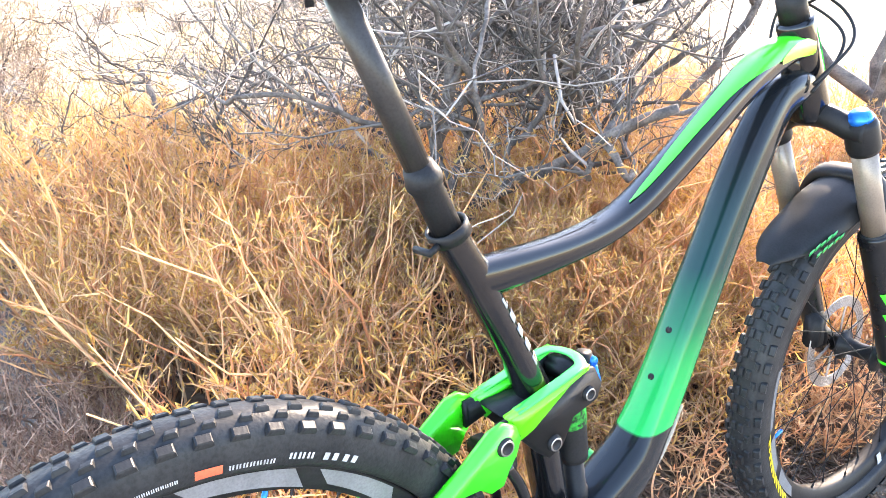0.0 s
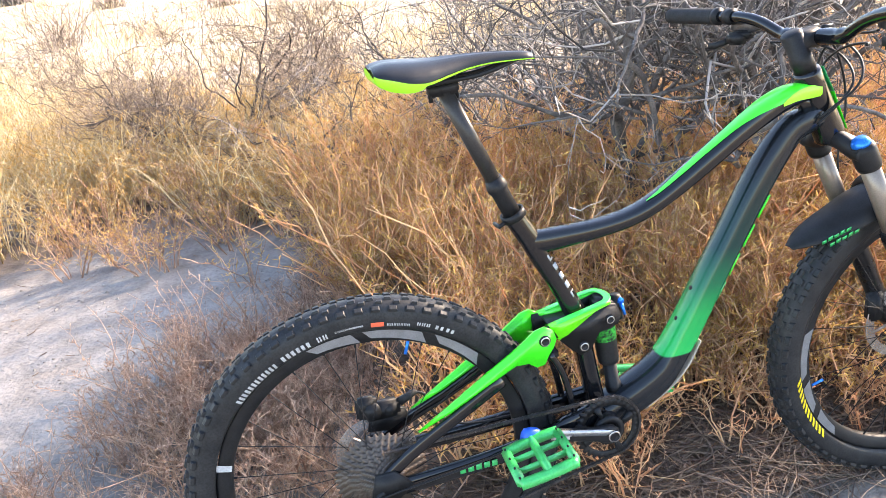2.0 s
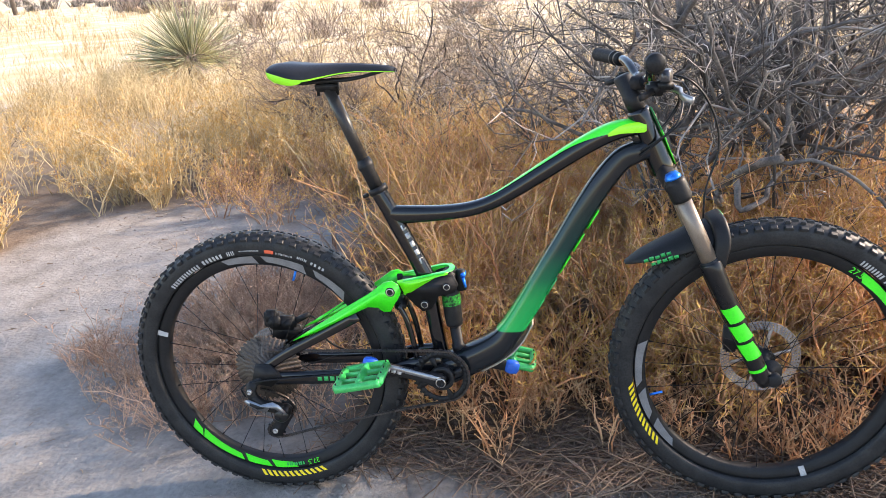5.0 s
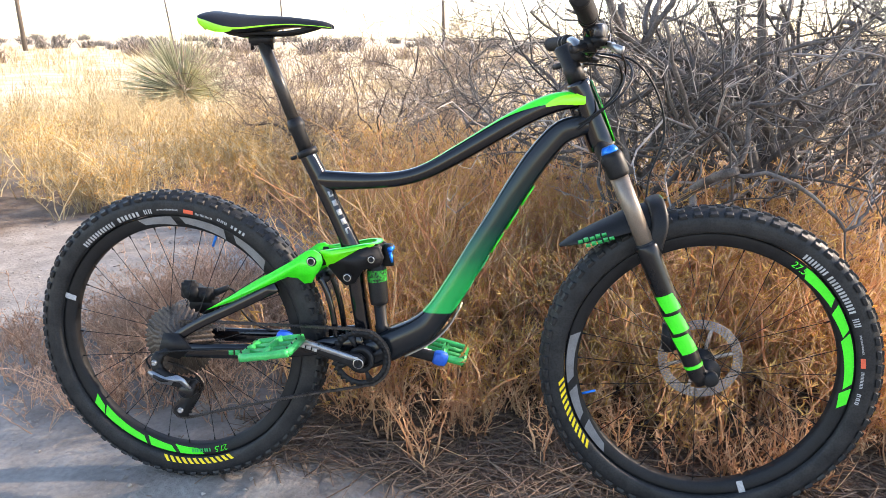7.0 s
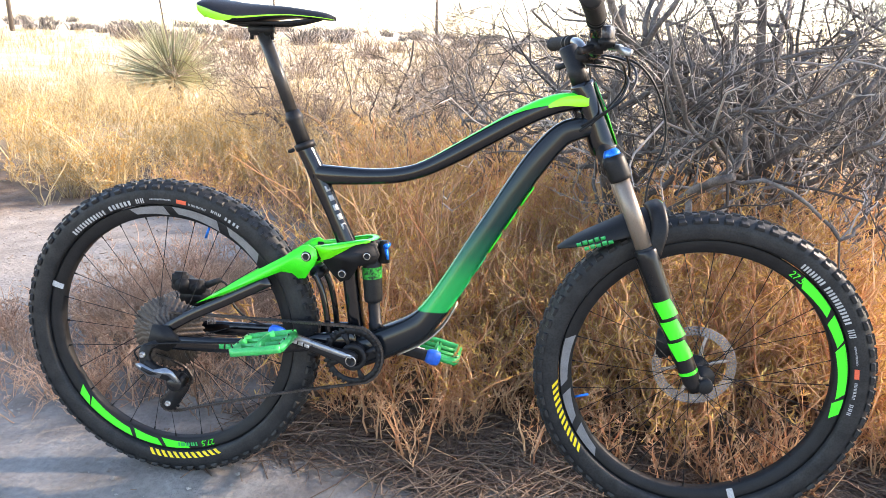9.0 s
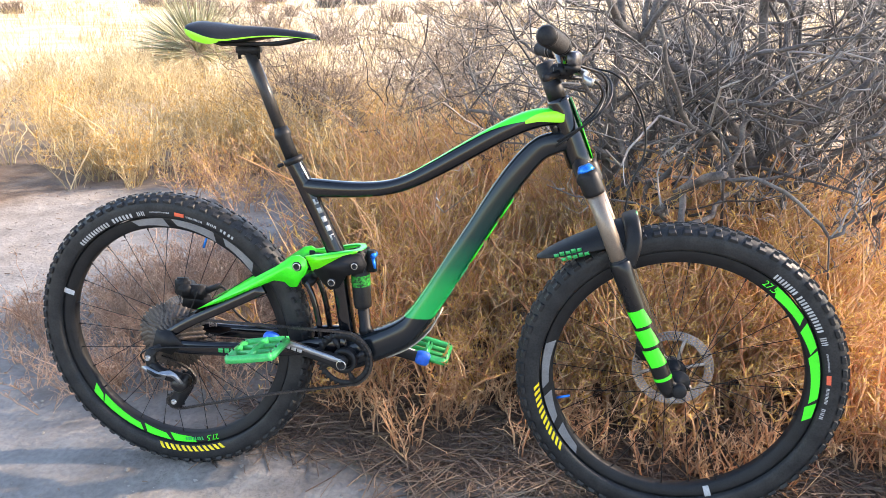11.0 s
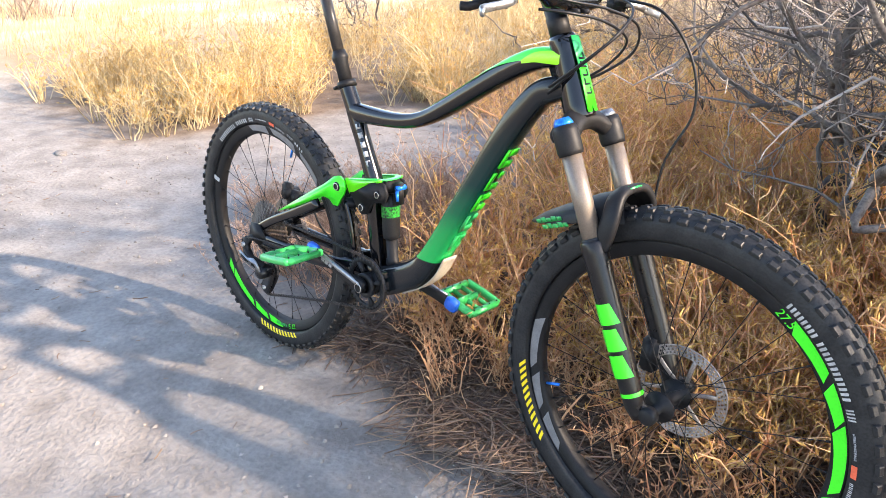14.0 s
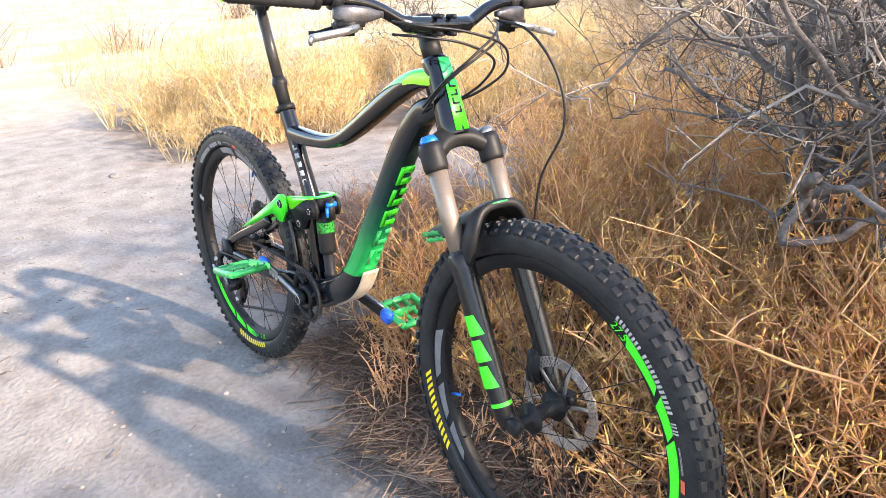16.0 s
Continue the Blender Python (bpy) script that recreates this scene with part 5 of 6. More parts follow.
# shock absorber
SH0, SH1 = Vector((0.446, 0, 0.568)), Vector((0.460, 0, 0.395))
sd = (SH1 - SH0)
shock = part("shock_absorber", tube([tuple(SH0 + sd * u) for u in (0.0, 0.06, 0.10, 0.30, 0.55, 0.60, 0.62)], [0.013, 0.015, 0.0205, 0.021, 0.0205, 0.0195, 0.014], 24), MATT, bike, "black air shock absorber")
part("shock_shaft", tube([tuple(SH0 + sd * u) for u in (0.58, 0.88, 0.89, 1.0)], [0.0135, 0.0135, 0.016, 0.015], 20), MATT, shock, "black shaft")
part("shock_label", tube([tuple(SH0 + sd * u) for u in (0.15, 0.30)], 0.0215, 24, cap=False), mat("shock_label", (0.012, 0.02, 0.014), 0.4, 0.0, 0.3, 180, 400, 0.05, second=(0.02, 0.35, 0.04)), shock, "green and black label")
part("reservoir", tube([(0.474, 0.0, 0.600), (0.474, 0.0, 0.552)], [0.011, 0.013], 16), MATT, shock)
part("knob", tube([(0.480, -0.013, 0.590), (0.480, 0.013, 0.590)], 0.0065, 14, (0, 0, 1)), CYAN, shock, "blue rebound knob")
part("lever", tube([(0.480, -0.012, 0.584), (0.486, -0.015, 0.562)], [0.0045, 0.003], 8), CYAN, shock, "blue lever")

# crankset
ring = part("crankset", moved(join(sprocket(32, 0.0655, -0.050, 0.003, 0.78), disc(0.018, 0.030, -0.058, -0.046, seg=28), *[tube([(0.026 * math.cos(g), -0.051, 0.026 * math.sin(g)), (0.054 * math.cos(g), -0.050, 0.054 * math.sin(g))], (0.002, 0.008), 8, (-math.sin(g), 0, math.cos(g)), power=3) for g in (0.4, 1.97, 3.54, 5.11)]), Matrix.Translation((BB[0], 0, BB[1]))), MATT, bike, "black narrow chainring")
CR = Vector((-0.167, 0, 0.043))
for s, d in ((-1, CR), (1, -CR)):
    a, b = Vector((BB[0], s * 0.066, BB[1])), Vector((BB[0], s * 0.080, BB[1])) + d
    arm = part("crank_arm", tube([tuple(a.lerp(b, u)) for u in (-0.06, 0.0, 0.06, 0.2, 0.6, 0.9, 0.99)], [(0.012, 0.007), (0.018, 0.010), (0.0185, 0.010), (0.0135, 0.0085), (0.0125, 0.0075), (0.0135, 0.007), (0.009, 0.006)], 14, power=3.2), MATT, ring, "black crank arm")
    part("polished_edge", tube([tuple(a.lerp(b, u) + Vector((0, s * 0.0062, 0.0075))) for u in (0.0, 0.08, 0.3, 0.6, 0.85)], [(0.0065, 0.0042)] * 5, 8, power=3), ALLOY, ring, "bright worn edge")
    part("crank_boot", tube([tuple(a.lerp(b, u)) for u in (0.88, 0.91, 0.98, 1.06, 1.085)], [(0.0135, 0.008), (0.0165, 0.011), (0.0185, 0.0125), (0.0165, 0.011), (0.010, 0.007)], 16, power=2.6), BLUE, ring, "blue rubber boot")
    cm = Matrix.Translation((BB[0], s * 0.0755, BB[1])) @ (Matrix() if s < 0 else Matrix.Rotation(math.pi, 4, "Z"))
    part("axle_cap", moved(lathe([(0.0, 0.0), (0.0085, 0.0), (0.0095, -0.0025), (0.0120, -0.002), (0.0125, 0.003)], 20, closed=False), cm), MATT, ring, "black axle cap")
    part("axle_ring", moved(lathe([(0.0098, -0.0030), (0.0118, -0.0030), (0.0122, -0.0022)], 24, closed=False), cm), STEEL, ring, "bright axle ring")
part("arm_lettering", join(*[moved(box(-0.006, 0.005, -0.0004, 0.0004, -0.005, 0.005), Matrix.Translation(Vector((BB[0], -0.0665 - 0.014 * u - 0.0085, BB[1])) + CR * u) @ Matrix.Rotation(radians(14), 4, "Y")) for u in (0.56, 0.64, 0.72)]), WHITE, ring, "pale block lettering")


def pedal(s, d, tilt):
    """A flat pedal: an open frame on an axle with traction pins."""
    c = Vector((BB[0], s * 0.142, BB[1])) + d
    m = Matrix.Translation(c) @ Matrix.Rotation(radians(tilt), 4, "Y")
    fr = []
    for x in (-0.050, 0.050):
        fr.append(box(x - 0.008, x + 0.008, -0.047, 0.047, -0.008, 0.008, 0.003))
    for y in (-0.047, 0.047):
        fr.append(tube(spline([(-0.052, y, 0), (-0.02, y * 1.05, 0), (0.02, y * 1.05, 0), (0.052, y, 0)], 4), (0.0085, 0.0085), 8, (0, 1, 0), power=3.5))
    for y in (-0.016, 0.016):
        fr.append(box(-0.046, 0.046, y - 0.0035, y + 0.0035, -0.006, 0.006, 0.002))
    p = part("pedal", moved(join(*fr), m), PEDAL, bike, "green flat pedal")
    part("pedal_axle", moved(tube([(0, -0.048, 0), (0, -0.02, 0), (0, 0.02, 0), (0, s * -0.062 if s > 0 else 0.062, 0)], [(0.0075, 0.012), (0.0085, 0.013), (0.0085, 0.013), (0.007, 0.009)], 14, (0, 0, 1)), m), PEDAL, p, "green axle body")
    for x in (-0.050, 0.050):
        for y in (-0.042, -0.014, 0.014, 0.042):
            for z in (-1, 1):
                part("pin", moved(tube([(x, y, z * 0.006), (x, y, z * 0.0115)], 0.0018, 6, (0, 1, 0)), m), MATT, p)


pedal(-1, CR, -10)
pedal(1, -CR, 14)


# chain: link plates along its loop
def chain():
    """Upper run, round the chainring, lower run and through the cage."""
    top_y, pts = -0.045, []
    pts += [(0.005, -0.040, 0.353 + 0.056), (0.15, -0.043, 0.411), (0.30, -0.047, 0.4145), (BB[0], -0.050, BB[1] + 0.0665)]
    for a in range(60, -91, -30):
        g = radians(a)
        pts.append((BB[0] + 0.0665 * math.cos(g), -0.050, BB[1] + 0.0665 * math.sin(g)))
    pts += [(0.25, -0.047, 0.240), (0.10, -0.043, 0.195), (0.010, -0.041, 0.1685), (-0.016, -0.041, 0.186), (0.002, -0.041, 0.212), (0.024, -0.041, 0.232), (0.056, -0.041, 0.246), (0.048, -0.041, 0.274), (0.010, -0.041, 0.296), (-0.020, -0.041, 0.304)]
    p = [Vector(q) for q in spline(pts, 10)]
    geos, run = [], 0.0
    for a, b in zip(p, p[1:]):
        run += (b - a).length
        while run >= 0.00635:
            run -= 0.00635
            k = len(geos)
            t = (b - a).normalized()
            w = 0.0042 if k % 2 else 0.003
            mid = b - t * run
            geos.append(tube([tuple(mid - t * 0.0042), tuple(mid), tuple(mid + t * 0.0042)], [(0.0042, w), (0.0030, w), (0.0042, w)], 6, (0, 1, 0), power=3))
    return join(*geos)


part("chain", chain(), mat("oily_chain", (0.10, 0.09, 0.085), 0.4, 0.8, 0.4, 80, 400, 0.1), bike, "dark oily bicycle chain", False, "stuff")

# rear derailleur: hanger, knuckle, linkage with a bright outer plate, and the cage with its two pulleys
der = part("derailleur", join(tube(spline([(-0.004, -0.066, 0.345), (-0.024, -0.074, 0.333), (-0.031, -0.078, 0.318), (-0.026, -0.080, 0.296)], 5), [(0.009, 0.006)] * 5 + [(0.013, 0.009)] * 11, 12, power=3), tube(spline([(-0.028, -0.080, 0.300), (-0.008, -0.083, 0.284), (0.016, -0.082, 0.278), (0.038, -0.072, 0.266)], 5), [(0.013, 0.011)] * 16, 12, power=3.4)), MATT, bike, "black and silver rear derailleur")
part("outer_plate", plate([(-0.046, 0.300), (-0.034, 0.304), (-0.004, 0.290), (0.008, 0.293), (0.026, 0.298), (0.040, 0.290), (0.056, 0.268), (0.048, 0.263), (0.030, 0.280), (0.016, 0.282), (0.010, 0.272), (-0.014, 0.274), (-0.036, 0.288)], -0.098, -0.093, 0.0015), ALLOY, der, "silver outer plate")
part("inlay", plate([(-0.030, 0.297), (-0.006, 0.287), (0.006, 0.281), (-0.012, 0.279), (-0.030, 0.289)], -0.0995, -0.0975, 0.0005), MATT, der, "black inlay")
part("knuckle", tube([(0.040, -0.094, 0.256), (0.040, -0.090, 0.256), (0.040, -0.060, 0.256), (0.040, -0.050, 0.256)], [0.013, 0.0175, 0.0185, 0.015], 20, (0, 0, 1)), SATIN, der, "black pivot knuckle")
cage = [(0.026, 0.266), (0.050, 0.270), (0.056, 0.250), (0.046, 0.222), (0.020, 0.178), (0.004, 0.172), (-0.010, 0.182), (-0.004, 0.200), (0.014, 0.226), (0.022, 0.246)]
for y in (-0.0500, -0.0350):
    part("cage_plate", plate(cage, y, y + 0.0025, 0.0008), SATIN, der, "black cage plate")
for x, z in ((0.037, 0.251), (0.005, 0.190)):
    part("jockey_wheel", moved(sprocket(11, 0.021, -0.0415, 0.004, 0.3), Matrix.Translation((x, 0, z))), MATT, der)
for x, z, y in ((-0.031, 0.320, -0.089), (0.005, 0.190, -0.0510)):
    part("bolt", moved(lathe([(0.0, -0.001), (0.0028, -0.001), (0.0032, -0.003), (0.0062, -0.003), (0.0070, 0.004)], 16, closed=False), Matrix.Translation((x, y, z))), STEEL, der, "bright bolt")
# rear brake caliper between the stays
cal = part("rear_brake_caliper", moved(join(box(0.050, 0.118, 0.036, 0.064, 0.438, 0.474, 0.007), box(0.035, 0.075, 0.040, 0.060, 0.455, 0.490, 0.006), tube([(0.066, 0.030, 0.462), (0.066, 0.072, 0.462)], 0.016, 16, (0, 0, 1)), tube([(0.100, 0.034, 0.456), (0.100, 0.070, 0.456)], 0.012, 14, (0, 0, 1)), tube([(0.118, 0.050, 0.462), (0.150, 0.050, 0.478)], [0.009, 0.006], 10)), Matrix.Translation((-0.066, 0, -0.010))), MATT, bike, "black brake caliper")
part("caliper_mount", join(plate([(-0.012, 0.405), (0.030, 0.398), (0.066, 0.420), (0.060, 0.440), (0.020, 0.446), (-0.006, 0.440)], 0.044, 0.054, 0.002), box(-0.030, -0.004, 0.040, 0.058, 0.436, 0.462, 0.004)), MATT, cal, "black mount")
part("caliper_hose", tube(spline([(0.080, 0.050, 0.467), (0.098, 0.050, 0.456), (0.105, 0.048, 0.425), (0.140, 0.046, 0.384), (0.20, 0.044, 0.366), (0.33, 0.036, 0.372)], 6), 0.0026, 8), MATT, cal, "black brake hose")

# seatpost and saddle
part("seat_clamp", moved(join(lathe([(0.0195, -0.007), (0.0225, -0.007), (0.0225, 0.007), (0.0195, 0.007)], 24), tube([(-0.022, 0, 0.010), (-0.034, 0, 0.012), (-0.036, 0, -0.012)], 0.004, 8)), Matrix.Translation((0.3045, 0, 0.801)) @ Matrix.Rotation(radians(-23), 4, "Y") @ Matrix.Rotation(radians(90), 4, "X")), MATT, bike, "black seat clamp")
post = part("seatpost", tube([(0.310, 0, 0.785), (0.2835, 0, 0.847), (0.281, 0, 0.853), (0.2795, 0, 0.857), (0.274, 0, 0.870)], [0.0158, 0.0158, 0.0190, 0.0190, 0.0150], 24), MATT, bike, "black dropper seatpost")
part("inner_post", tube([(0.277, 0, 0.862), (0.212, 0, 1.012)], 0.0133, 24), mat("grey_stanchion", (0.045, 0.042, 0.040), 0.32, 0.25, 0.2, 30, 400, 0.02), post, "dark grey sliding tube")
part("post_head", join(box(0.185, 0.235, -0.016, 0.016, 1.006, 1.026, 0.004), tube([(0.188, 0, 1.030), (0.188, 0, 0.998)], 0.004, 8), tube([(0.232, 0, 1.030), (0.232, 0, 0.998)], 0.004, 8)), MATT, post, "black clamp head")


def saddle():
    st = [(0.094, 0.060, 1.074, 0.012), (0.100, 0.066, 1.077, 0.020), (0.120, 0.0715, 1.0785, 0.030), (0.150, 0.0715, 1.074, 0.036), (0.180, 0.063, 1.068, 0.034), (0.210, 0.049, 1.064, 0.028), (0.245, 0.035, 1.0625, 0.022), (0.285, 0.0255, 1.0625, 0.017), (0.325, 0.0215, 1.062, 0.014), (0.350, 0.0185, 1.0605, 0.012), (0.364, 0.011, 1.056, 0.008)]
    p = spline(st, 5)
    n = 18

    def shell(lo, hi, out, bottom):
        v, f = [], []
        for x, w, z, d in p:
            for k in range(n + 1):
                u = -1 + 2 * k / n
                a = lo + (hi - lo) * abs(u)
                # cross-section: crowned top that rolls over to the skirt
                g = u * math.pi / 2 * 1.12
                y = (w + out) * math.sin(g)
                zz = z + out - d * (1 - math.cos(g)) * 0.95 - (0.004 if abs(u) < 0.16 else 0)
                v.append((x, y, zz))
        for i in range(len(p) - 1):
            for k in range(n):
                q = i * (n + 1) + k
                f.append((q, q + 1, q + n + 2, q + n + 1))
        if bottom:
            for i in range(len(p) - 1):
                f.append((i * (n + 1), (i + 1) * (n + 1), (i + 1) * (n + 1) + n, i * (n + 1) + n))
        f.append(tuple(range(n + 1)))
        f.append(tuple((len(p) - 1) * (n + 1) + k for k in range(n + 1))[::-1])
        return v, f

    sad = part("saddle", shell(0, 1, 0.0, True), VINYL, bike, "black padded saddle with lime green edges")
    # lime edge along the skirt, deep at the tail
    for s in (-1, 1):
        v, f = [], []
        for i, (x, w, z, d) in enumerate(p):
            deep = 0.014 if x < 0.16 else 0.007
            if x > 0.15:
                deep = 0.007 + 0.007 * max(0, (0.20 - x) / 0.05)
                deep = min(deep, 0.014)
            thin = min(1.0, max(0.0, (x - 0.115) / 0.06))
            for g in (1.48 + 0.10 * thin, 1.56 + 0.06 * thin, 1.80 - 0.14 * thin, 2.00 - 0.31 * thin):
                y = (w + 0.0015) * math.sin(g)
                zz = z - d * (1 - math.cos(g)) * 0.95
                v.append((x, s * y, zz - (deep * 0.25 if g > 1.7 else 0)))
        for i in range(len(p) - 1):
            for k in range(3):
                q = i * 4 + k
                f.append((q, q + 4, q + 5, q + 1) if s > 0 else (q, q + 1, q + 5, q + 4))
        part("saddle_edge", (v, f), LIME, sad, "lime green edge")
    tail = [(x, w, z, d) for x, w, z, d in p if x < 0.135]
    v, f = [], []
    for k in range(13):
        u = -1 + k / 6
        y = 0.064 * u
        arc = 1.0725 - 0.012 * (1 - math.cos(u * math.pi / 2 * 1.1)) * 0.95
        v += [(0.0895 + 0.004 * u * u, y * 0.96, arc), (0.0905 + 0.006 * u * u, y * 0.96, arc - 0.010), (0.102 + 0.008 * u * u, y * 0.88, arc - 0.024)]
    for k in range(12):
        f += [(3 * k, 3 * k + 1, 3 * k + 4, 3 * k + 3), (3 * k + 1, 3 * k + 2, 3 * k + 5, 3 * k + 4)]
    part("tail_panel", (v, f), LIME, sad, "lime green tail panel")
    for s in (-1, 1):
        part("rail", tube(spline([(0.125, s * 0.036, 1.045), (0.150, s * 0.026, 1.030), (0.18, s * 0.022, 1.027), (0.25, s * 0.022, 1.027), (0.29, s * 0.018, 1.034), (0.335, s * 0.008, 1.048)], 5), 0.0036, 8), MATT, sad, "black steel rail")


saddle()

# fork, in the straight-ahead position, then turned with the wheel
SPREAD = 0.066
LEG_TOP, LEG_END = Vector((0.934, 0, 0.812)), Vector((1.147, 0, 0.353))
leg = (LEG_END - LEG_TOP)
crown = part("fork", join(tube(spline([(0.934, -SPREAD - 0.012, 0.803), (0.932, -SPREAD + 0.01, 0.806), (0.924, -0.03, 0.820), (0.921, 0, 0.824), (0.924, 0.03, 0.820), (0.932, SPREAD - 0.01, 0.806), (0.934, SPREAD + 0.012, 0.803)], 5), (0.017, 0.021), 14, (1, 0, -0.4), power=2.6), *[tube([tuple(LEG_TOP + leg * u + Vector((0, s * SPREAD, 0))) for u in (-0.02, 0.0, 0.07, 0.085)], [0.0195, 0.0225, 0.0225, 0.0205], 20) for s in (-1, 1)]), MATT, bike, "black suspension fork crown")
crown.matrix_local = STEER
for s in (-1, 1):
    off = Vector((0, s * SPREAD, 0))
    part("stanchion", tube([tuple(LEG_TOP + leg * u + off) for u in (0.06, 0.42)], 0.0173, 24), STANCHION, crown, "bronze-grey stanchion")
    lower = part("lower_leg", tube([tuple(LEG_TOP + leg * u + off) for u in (0.385, 0.395, 0.43, 0.50, 0.90, 0.985, 1.03)], [0.0200, 0.0228, 0.0228, 0.0215, 0.0195, 0.0185, 0.012], 22), SATIN, crown, "satin black lower leg")
    part("wiper_seal", tube([tuple(LEG_TOP + leg * u + off) for u in (0.378, 0.392)], [0.0185, 0.0212], 22), RUBBER, crown)
    part("top_cap", tube([tuple(LEG_TOP + leg * u + off) for u in (-0.045, -0.03, -0.018)], [0.012, 0.0165, 0.0178], 18), CYAN if s < 0 else ALLOY, crown, "blue top cap" if s < 0 else "grey top cap")
    part("dropout", join(moved(lathe([(0.0, -0.010), (0.013, -0.010), (0.0165, -0.006), (0.0165, 0.008), (0.0, 0.008)], 20, closed=False), Matrix.Translation((FRONT[0], s * (SPREAD + 0.002), FRONT[1]))), tube([tuple(LEG_TOP + leg * 0.93 + off), tuple(LEG_TOP + leg * 0.99 + off + Vector((0.004, 0, 0))), (FRONT[0], s * SPREAD, FRONT[1])], [(0.015, 0.010), (0.018, 0.011), (0.013, 0.009)], 12)), MATT, crown, "black dropout")
    if s < 0:
        # block shapes on the drive-side leg, lying on its outer skin
        t = leg.normalized()
        for i, (u0, u1) in enumerate(((0.605, 0.680), (0.695, 0.775), (0.79, 0.872))):
            p0, p1 = LEG_TOP + leg * u0 + off, LEG_TOP + leg * u1 + off
            v, f = [], []
            for j in range(5):
                c = p0.lerp(p1, j / 4)
                fwd = Vector((-t.z, 0, t.x)).normalized()
                for k in range(8):
                    g = radians(-52 + 104 * k / 7 + (j - 2) * 7)
                    v.append(c + fwd * (math.sin(g) * 0.0222) + Vector((0, -math.cos(g) * 0.0222, 0)))
            for j in range(4):
                for k in range(7):
                    q = j * 8 + k
                    f.append((q, q + 1, q + 9, q + 8))
            part("block_letter", (v, f), NEON, crown, "neon green block lettering")
        part("leg_mark", tube([tuple(LEG_TOP + leg * u + off) for u in (0.930, 0.945)], 0.0198, 20, cap=False), NEON, crown, "neon green leg mark")
# arch over the tyre
AT = LEG_TOP + leg * 0.41
part("arch", tube(spline([(AT.x + 0.012, -SPREAD, AT.z), (AT.x + 0.020, -0.062, AT.z + 0.050), (AT.x + 0.014, -0.040, AT.z + 0.085), (AT.x + 0.010, 0, AT.z + 0.092), (AT.x + 0.014, 0.040, AT.z + 0.085), (AT.x + 0.020, 0.062, AT.z + 0.050), (AT.x + 0.012, SPREAD, AT.z)], 6), (0.009, 0.017), 12, (1, 0, 0.4), power=3), MATT, crown, "black fork arch")
part("arch_mark", moved(box(-0.004, 0.004, -0.018, 0.018, -0.001, 0.001, 0.0), Matrix.Translation((AT.x + 0.022, 0, AT.z + 0.101)) @ Matrix.Rotation(radians(20), 4, "Y")), EMERALD, crown, "green mark")
part("front_brake_caliper", join(box(1.085, 1.118, 0.038, 0.066, 0.365, 0.435, 0.006), tube([(1.10, 0.052, 0.43), (1.085, 0.06, 0.46)], 0.006, 8)), MATT, crown, "black brake caliper")


# mudguard: a thin bowed sheet under the crown that follows the tyre
def mudguard():
    rows = [(0.846, 0.614, 0.012, 0.004), (0.874, 0.636, 0.036, 0.016), (0.906, 0.656, 0.048, 0.026), (0.945, 0.678, 0.054, 0.036), (0.985, 0.700, 0.056, 0.045), (1.020, 0.712, 0.056, 0.052), (1.045, 0.718, 0.050, 0.050)]
    p = spline(rows, 4)
    n = 12
    v, f = [], []
    for lay in (0.0, -0.0018):
        for x, z, w, d in p:
            for k in range(n + 1):
                u = -1 + 2 * k / n
                v.append((x + d * 0.35 * u * u, w * math.sin(u * 1.45), z + lay - d * (1 - math.cos(u * 1.45))))
    m = len(p) * (n + 1)
    for i in range(len(p) - 1):
        for k in range(n):
            q = i * (n + 1) + k
            f += [(q, q + 1, q + n + 2, q + n + 1), (m + q, m + q + n + 1, m + q + n + 2, m + q + 1)]
        for q in (i * (n + 1), i * (n + 1) + n):
            f.append((q, q + n + 1, m + q + n + 1, m + q))
    return v, f


guard = part("mudguard", mudguard(), MATT, crown, "black plastic mudguard with green lettering")
for i in range(10):
    row, k = divmod(i, 5)
    part("guard_letter", moved(box(-0.0048, 0.0048, -0.0006, 0.0006, -0.0042, 0.0042 + 0.002 * (k % 2)), Matrix.Translation((0.888 + 0.0115 * k + 0.016 * row, -0.0470 - 0.0012 * k - 0.002 * row, 0.6295 + 0.0046 * k - 0.0065 * row)) @ Matrix.Rotation(radians(-20), 4, "Y") @ Matrix.Rotation(radians(22), 4, "X")), EMERALD, crown, "green block lettering")

# stem, bar and controls, turned with the wheel
TOP = LOW + AXIS * 0.135
STEM = TOP + AXIS * 0.056
BAR = Vector((0.877, 0, 1.008))
BAR_TURN = Matrix.Translation(STEM_AT) @ Matrix.Rotation(radians(2.5), 4, AXIS) @ Matrix.Translation(-STEM_AT)
stem = part("stem", join(tube([tuple(TOP), tuple(TOP + AXIS * 0.033), tuple(TOP + AXIS * 0.034), tuple(TOP + AXIS * 0.076), tuple(TOP + AXIS * 0.080)], [0.0190, 0.0190, 0.0175, 0.0190, 0.014], 20), tube([tuple(STEM), tuple(STEM.lerp(BAR, 0.5)), tuple(BAR)], [(0.019, 0.018), (0.016, 0.017), (0.020, 0.023)], 14, power=3), *[tube([(BAR.x + 0.004, y, BAR.z + z), (BAR.x + 0.024, y, BAR.z + z)], 0.0042, 8) for y in (-0.016, 0.016) for z in (-0.015, 0.015)]), MATT, bike, "black stem")
stem.matrix_local = BAR_TURN
half = [(0, 0, 0), (0.04, 0, 0.0), (0.075, -0.002, 0.003), (0.13, -0.010, 0.028), (0.18, -0.017, 0.039), (0.26, -0.027, 0.043), (0.372, -0.050, 0.050)]
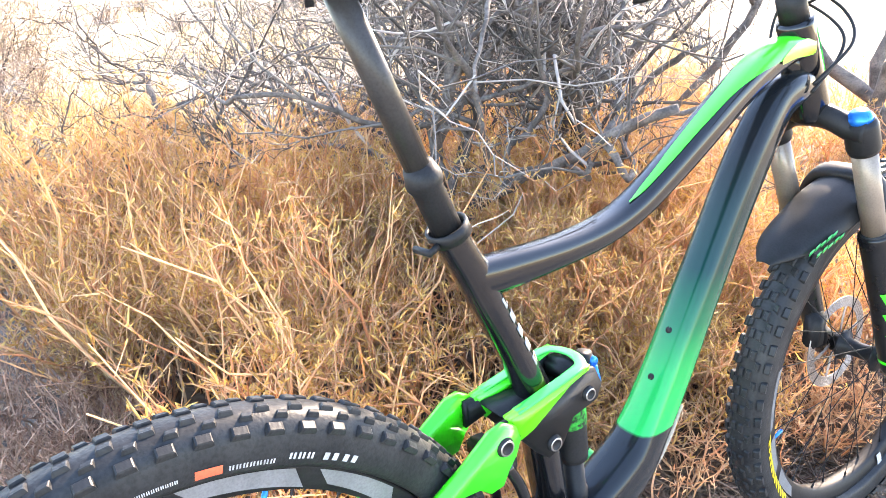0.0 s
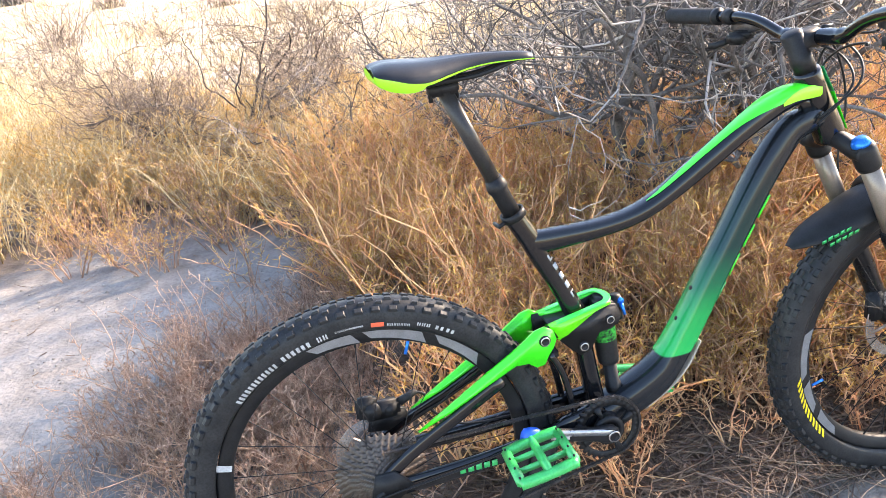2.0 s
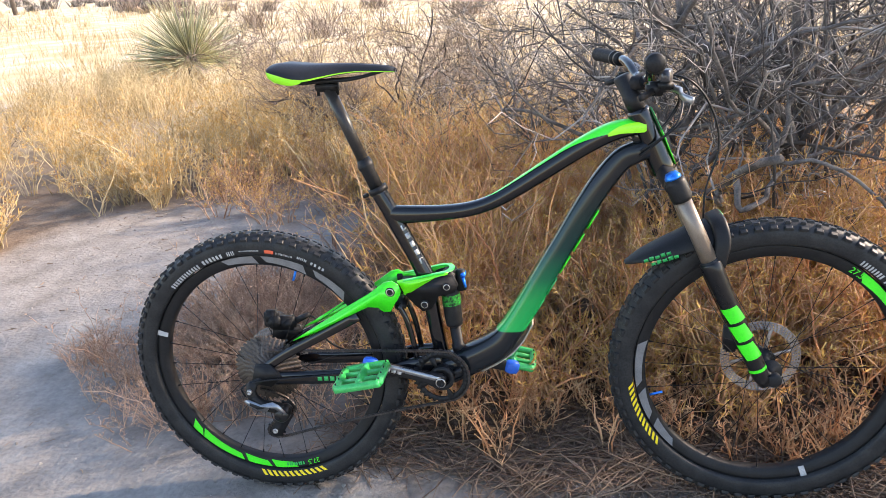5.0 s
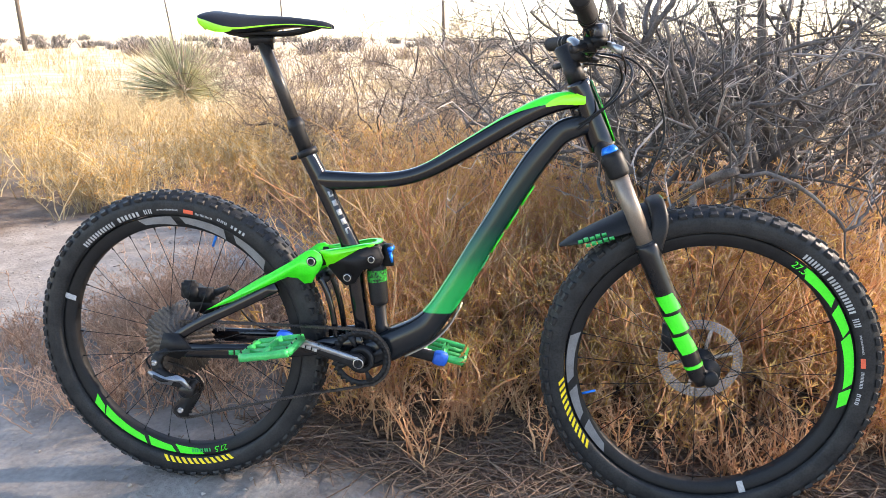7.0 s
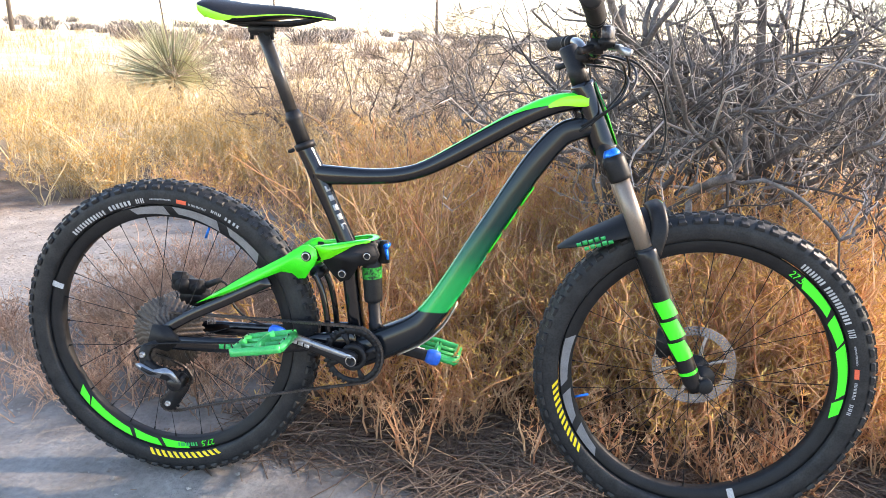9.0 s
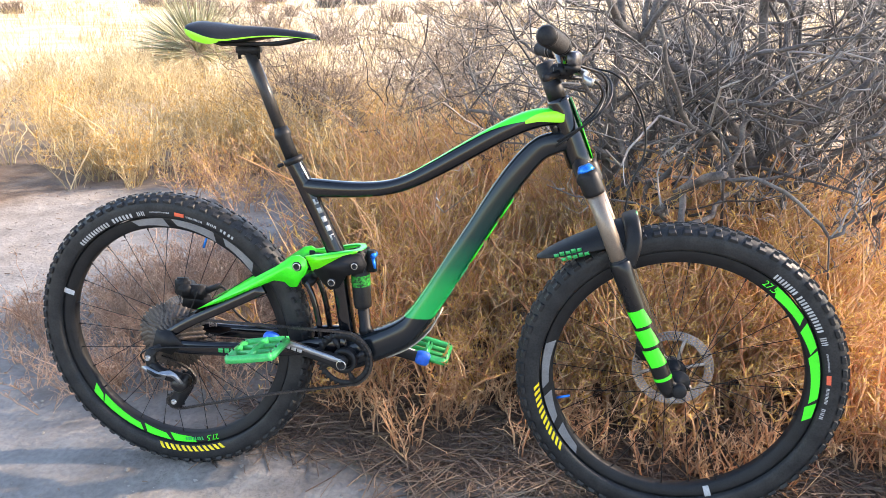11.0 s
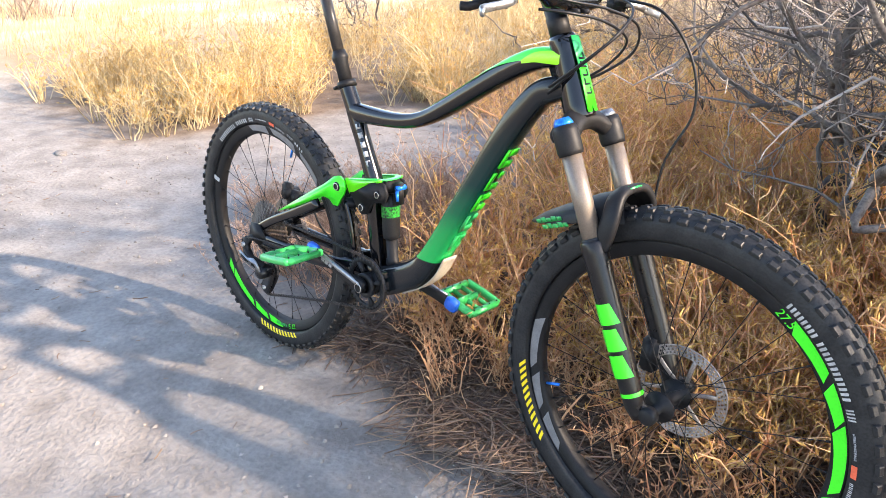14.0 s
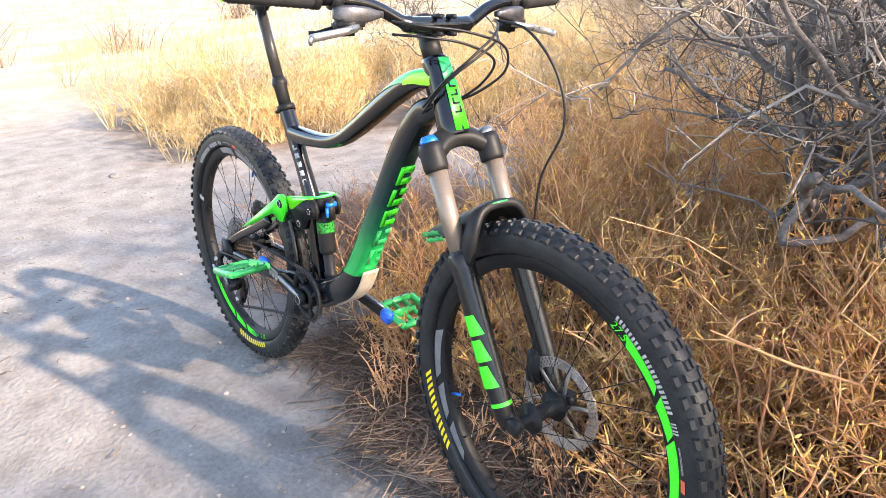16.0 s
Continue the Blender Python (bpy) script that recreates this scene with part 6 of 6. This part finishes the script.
pts = [(BAR.x + f, -w, BAR.z + u) for w, f, u in half[::-1]] + [(BAR.x + f, w, BAR.z + u) for w, f, u in half[1:]]
bar = part("handlebar", tube(spline(pts, 6), [0.0112] * 24 + [0.0150] * 24 + [0.0112] * 25, 16, (0, 0, 1)), BLACK, stem, "black riser handlebar")
for s in (-1, 1):
    def on_bar(w):
        f, u = np.interp(w, [h[0] for h in half], [h[1] for h in half]), np.interp(w, [h[0] for h in half], [h[2] for h in half])
        return Vector((BAR.x + f, s * w, BAR.z + u))
    gp = [on_bar(0.242 + 0.132 * u) for u in np.linspace(0, 1, 30)]
    part("grip", tube([tuple(q) for q in gp], [0.0165 if i in (0, 1, 28, 29) else 0.0158 + 0.0011 * (i % 2) for i in range(30)], 18, (0, 0, 1)), GRIP, stem, "black ribbed rubber grip")
    part("grip_collar", tube([tuple(on_bar(0.235)), tuple(on_bar(0.247))], 0.0175, 18, (0, 0, 1)), MATT, stem, "black lock ring")
    part("bar_plug", tube([tuple(on_bar(0.372)), tuple(on_bar(0.379))], [0.0172, 0.014], 18, (0, 0, 1)), MATT, stem)
    c = on_bar(0.205) + Vector((0, 0, -0.010))
    part("brake_clamp", tube([tuple(on_bar(0.197)), tuple(on_bar(0.215))], 0.0165, 16, (0, 0, 1)), MATT, stem)
    part("brake_cylinder", tube(spline([(c.x + 0.016, c.y + s * 0.016, c.z - 0.010), (c.x + 0.024, c.y - s * 0.010, c.z - 0.012), (c.x + 0.028, c.y - s * 0.045, c.z - 0.012), (c.x + 0.030, c.y - s * 0.070, c.z - 0.012)], 3), [(0.007, 0.009), (0.009, 0.012), (0.0105, 0.0140), (0.0115, 0.0145), (0.0115, 0.014), (0.011, 0.013), (0.009, 0.011), (0.008, 0.008), (0.0065, 0.0065), (0.005, 0.005)], 16, (0, 0, 1), power=4.5), GRAPHITE, stem, "dark grey brake cylinder")
    part("lever_bracket", box(c.x + 0.006, c.x + 0.034, min(c.y - s * 0.036, c.y + s * 0.014), max(c.y - s * 0.036, c.y + s * 0.014), c.z - 0.036, c.z - 0.018, 0.005), MATT, stem, "black lever bracket")
    part("brake_lever", tube(spline([(c.x + 0.026, c.y - s * 0.024, c.z - 0.030), (c.x + 0.042, c.y + s * 0.012, c.z - 0.036), (c.x + 0.038, c.y + s * 0.045, c.z - 0.042), (c.x + 0.040, c.y + s * 0.072, c.z - 0.046), (c.x + 0.050, c.y + s * 0.082, c.z - 0.050)], 4), [(0.0065, 0.006)] * 5 + [(0.0035, 0.0065)] * 12, 10, (0, 0, 1), power=3), ALLOY, stem, "grey brake lever")
    part("shifter", join(box(c.x - 0.012, c.x + 0.022, min(c.y - s * 0.030, c.y + s * 0.006), max(c.y - s * 0.030, c.y + s * 0.006), c.z - 0.046, c.z - 0.020, 0.006), tube([(c.x, c.y + s * 0.0, c.z - 0.035), (c.x - 0.022, c.y + s * 0.022, c.z - 0.045), (c.x - 0.030, c.y + s * 0.034, c.z - 0.045)], [(0.004, 0.007)] * 3, 8, (0, 0, 1))), MATT, stem, "black shifter pod" if s < 0 else "black seatpost remote")

# cables
CABLE = mat("cable_black", (0.012, 0.012, 0.013), 0.4, 0.0, 0.2, 60, 300, 0.03)
br = BAR_TURN @ Vector((BAR.x + 0.018, -0.122, BAR.z + 0.008))
bl = BAR_TURN @ Vector((BAR.x + 0.018, 0.122, BAR.z + 0.008))
lc = STEER @ Vector((1.10, 0.070, 0.45))
for pts in ([br, (0.930, -0.075, 1.010), (0.950, 0.0, 1.000), (0.965, 0.075, 0.975), (0.955, 0.090, 0.930), (0.915, 0.060, 0.890), (0.872, 0.030, 0.868)],
            [br + Vector((-0.012, 0.01, -0.022)), (0.925, -0.07, 0.992), (0.945, 0.0, 0.980), (0.955, 0.062, 0.950), (0.925, 0.058, 0.905), (0.870, 0.028, 0.862)],
            [bl, (0.940, 0.085, 1.008), (0.968, 0.045, 0.990), (0.968, -0.010, 0.955), (0.935, -0.042, 0.915), (0.868, -0.031, 0.866)],
            [bl + Vector((-0.012, 0, -0.022)), (0.935, 0.09, 0.985), (0.958, 0.035, 0.965), (0.945, -0.020, 0.930), (0.915, -0.036, 0.898), (0.866, -0.030, 0.856)]):
    part("cable", tube(spline([tuple(q) for q in pts], 8), 0.0024, 8, (0.2, 0.3, 1)), CABLE, bike, "black cable")
part("brake_hose", tube(spline([tuple(bl), (0.985, 0.115, 1.000), (1.045, 0.130, 0.930), (1.065, 0.132, 0.84), (1.035, 0.110, 0.74), (1.045, 0.095, 0.60), tuple(lc)], 8), 0.0025, 8, (0.2, 0.3, 1)), CABLE, bike, "black brake hose")
part("cable", tube(spline([(0.40, -0.03, 0.395), (0.30, -0.045, 0.375), (0.17, -0.070, 0.362), (0.0, -0.078, 0.345), (-0.055, -0.075, 0.325), (-0.05, -0.075, 0.30)], 6), 0.0022, 8), CABLE, bike, "black cable")
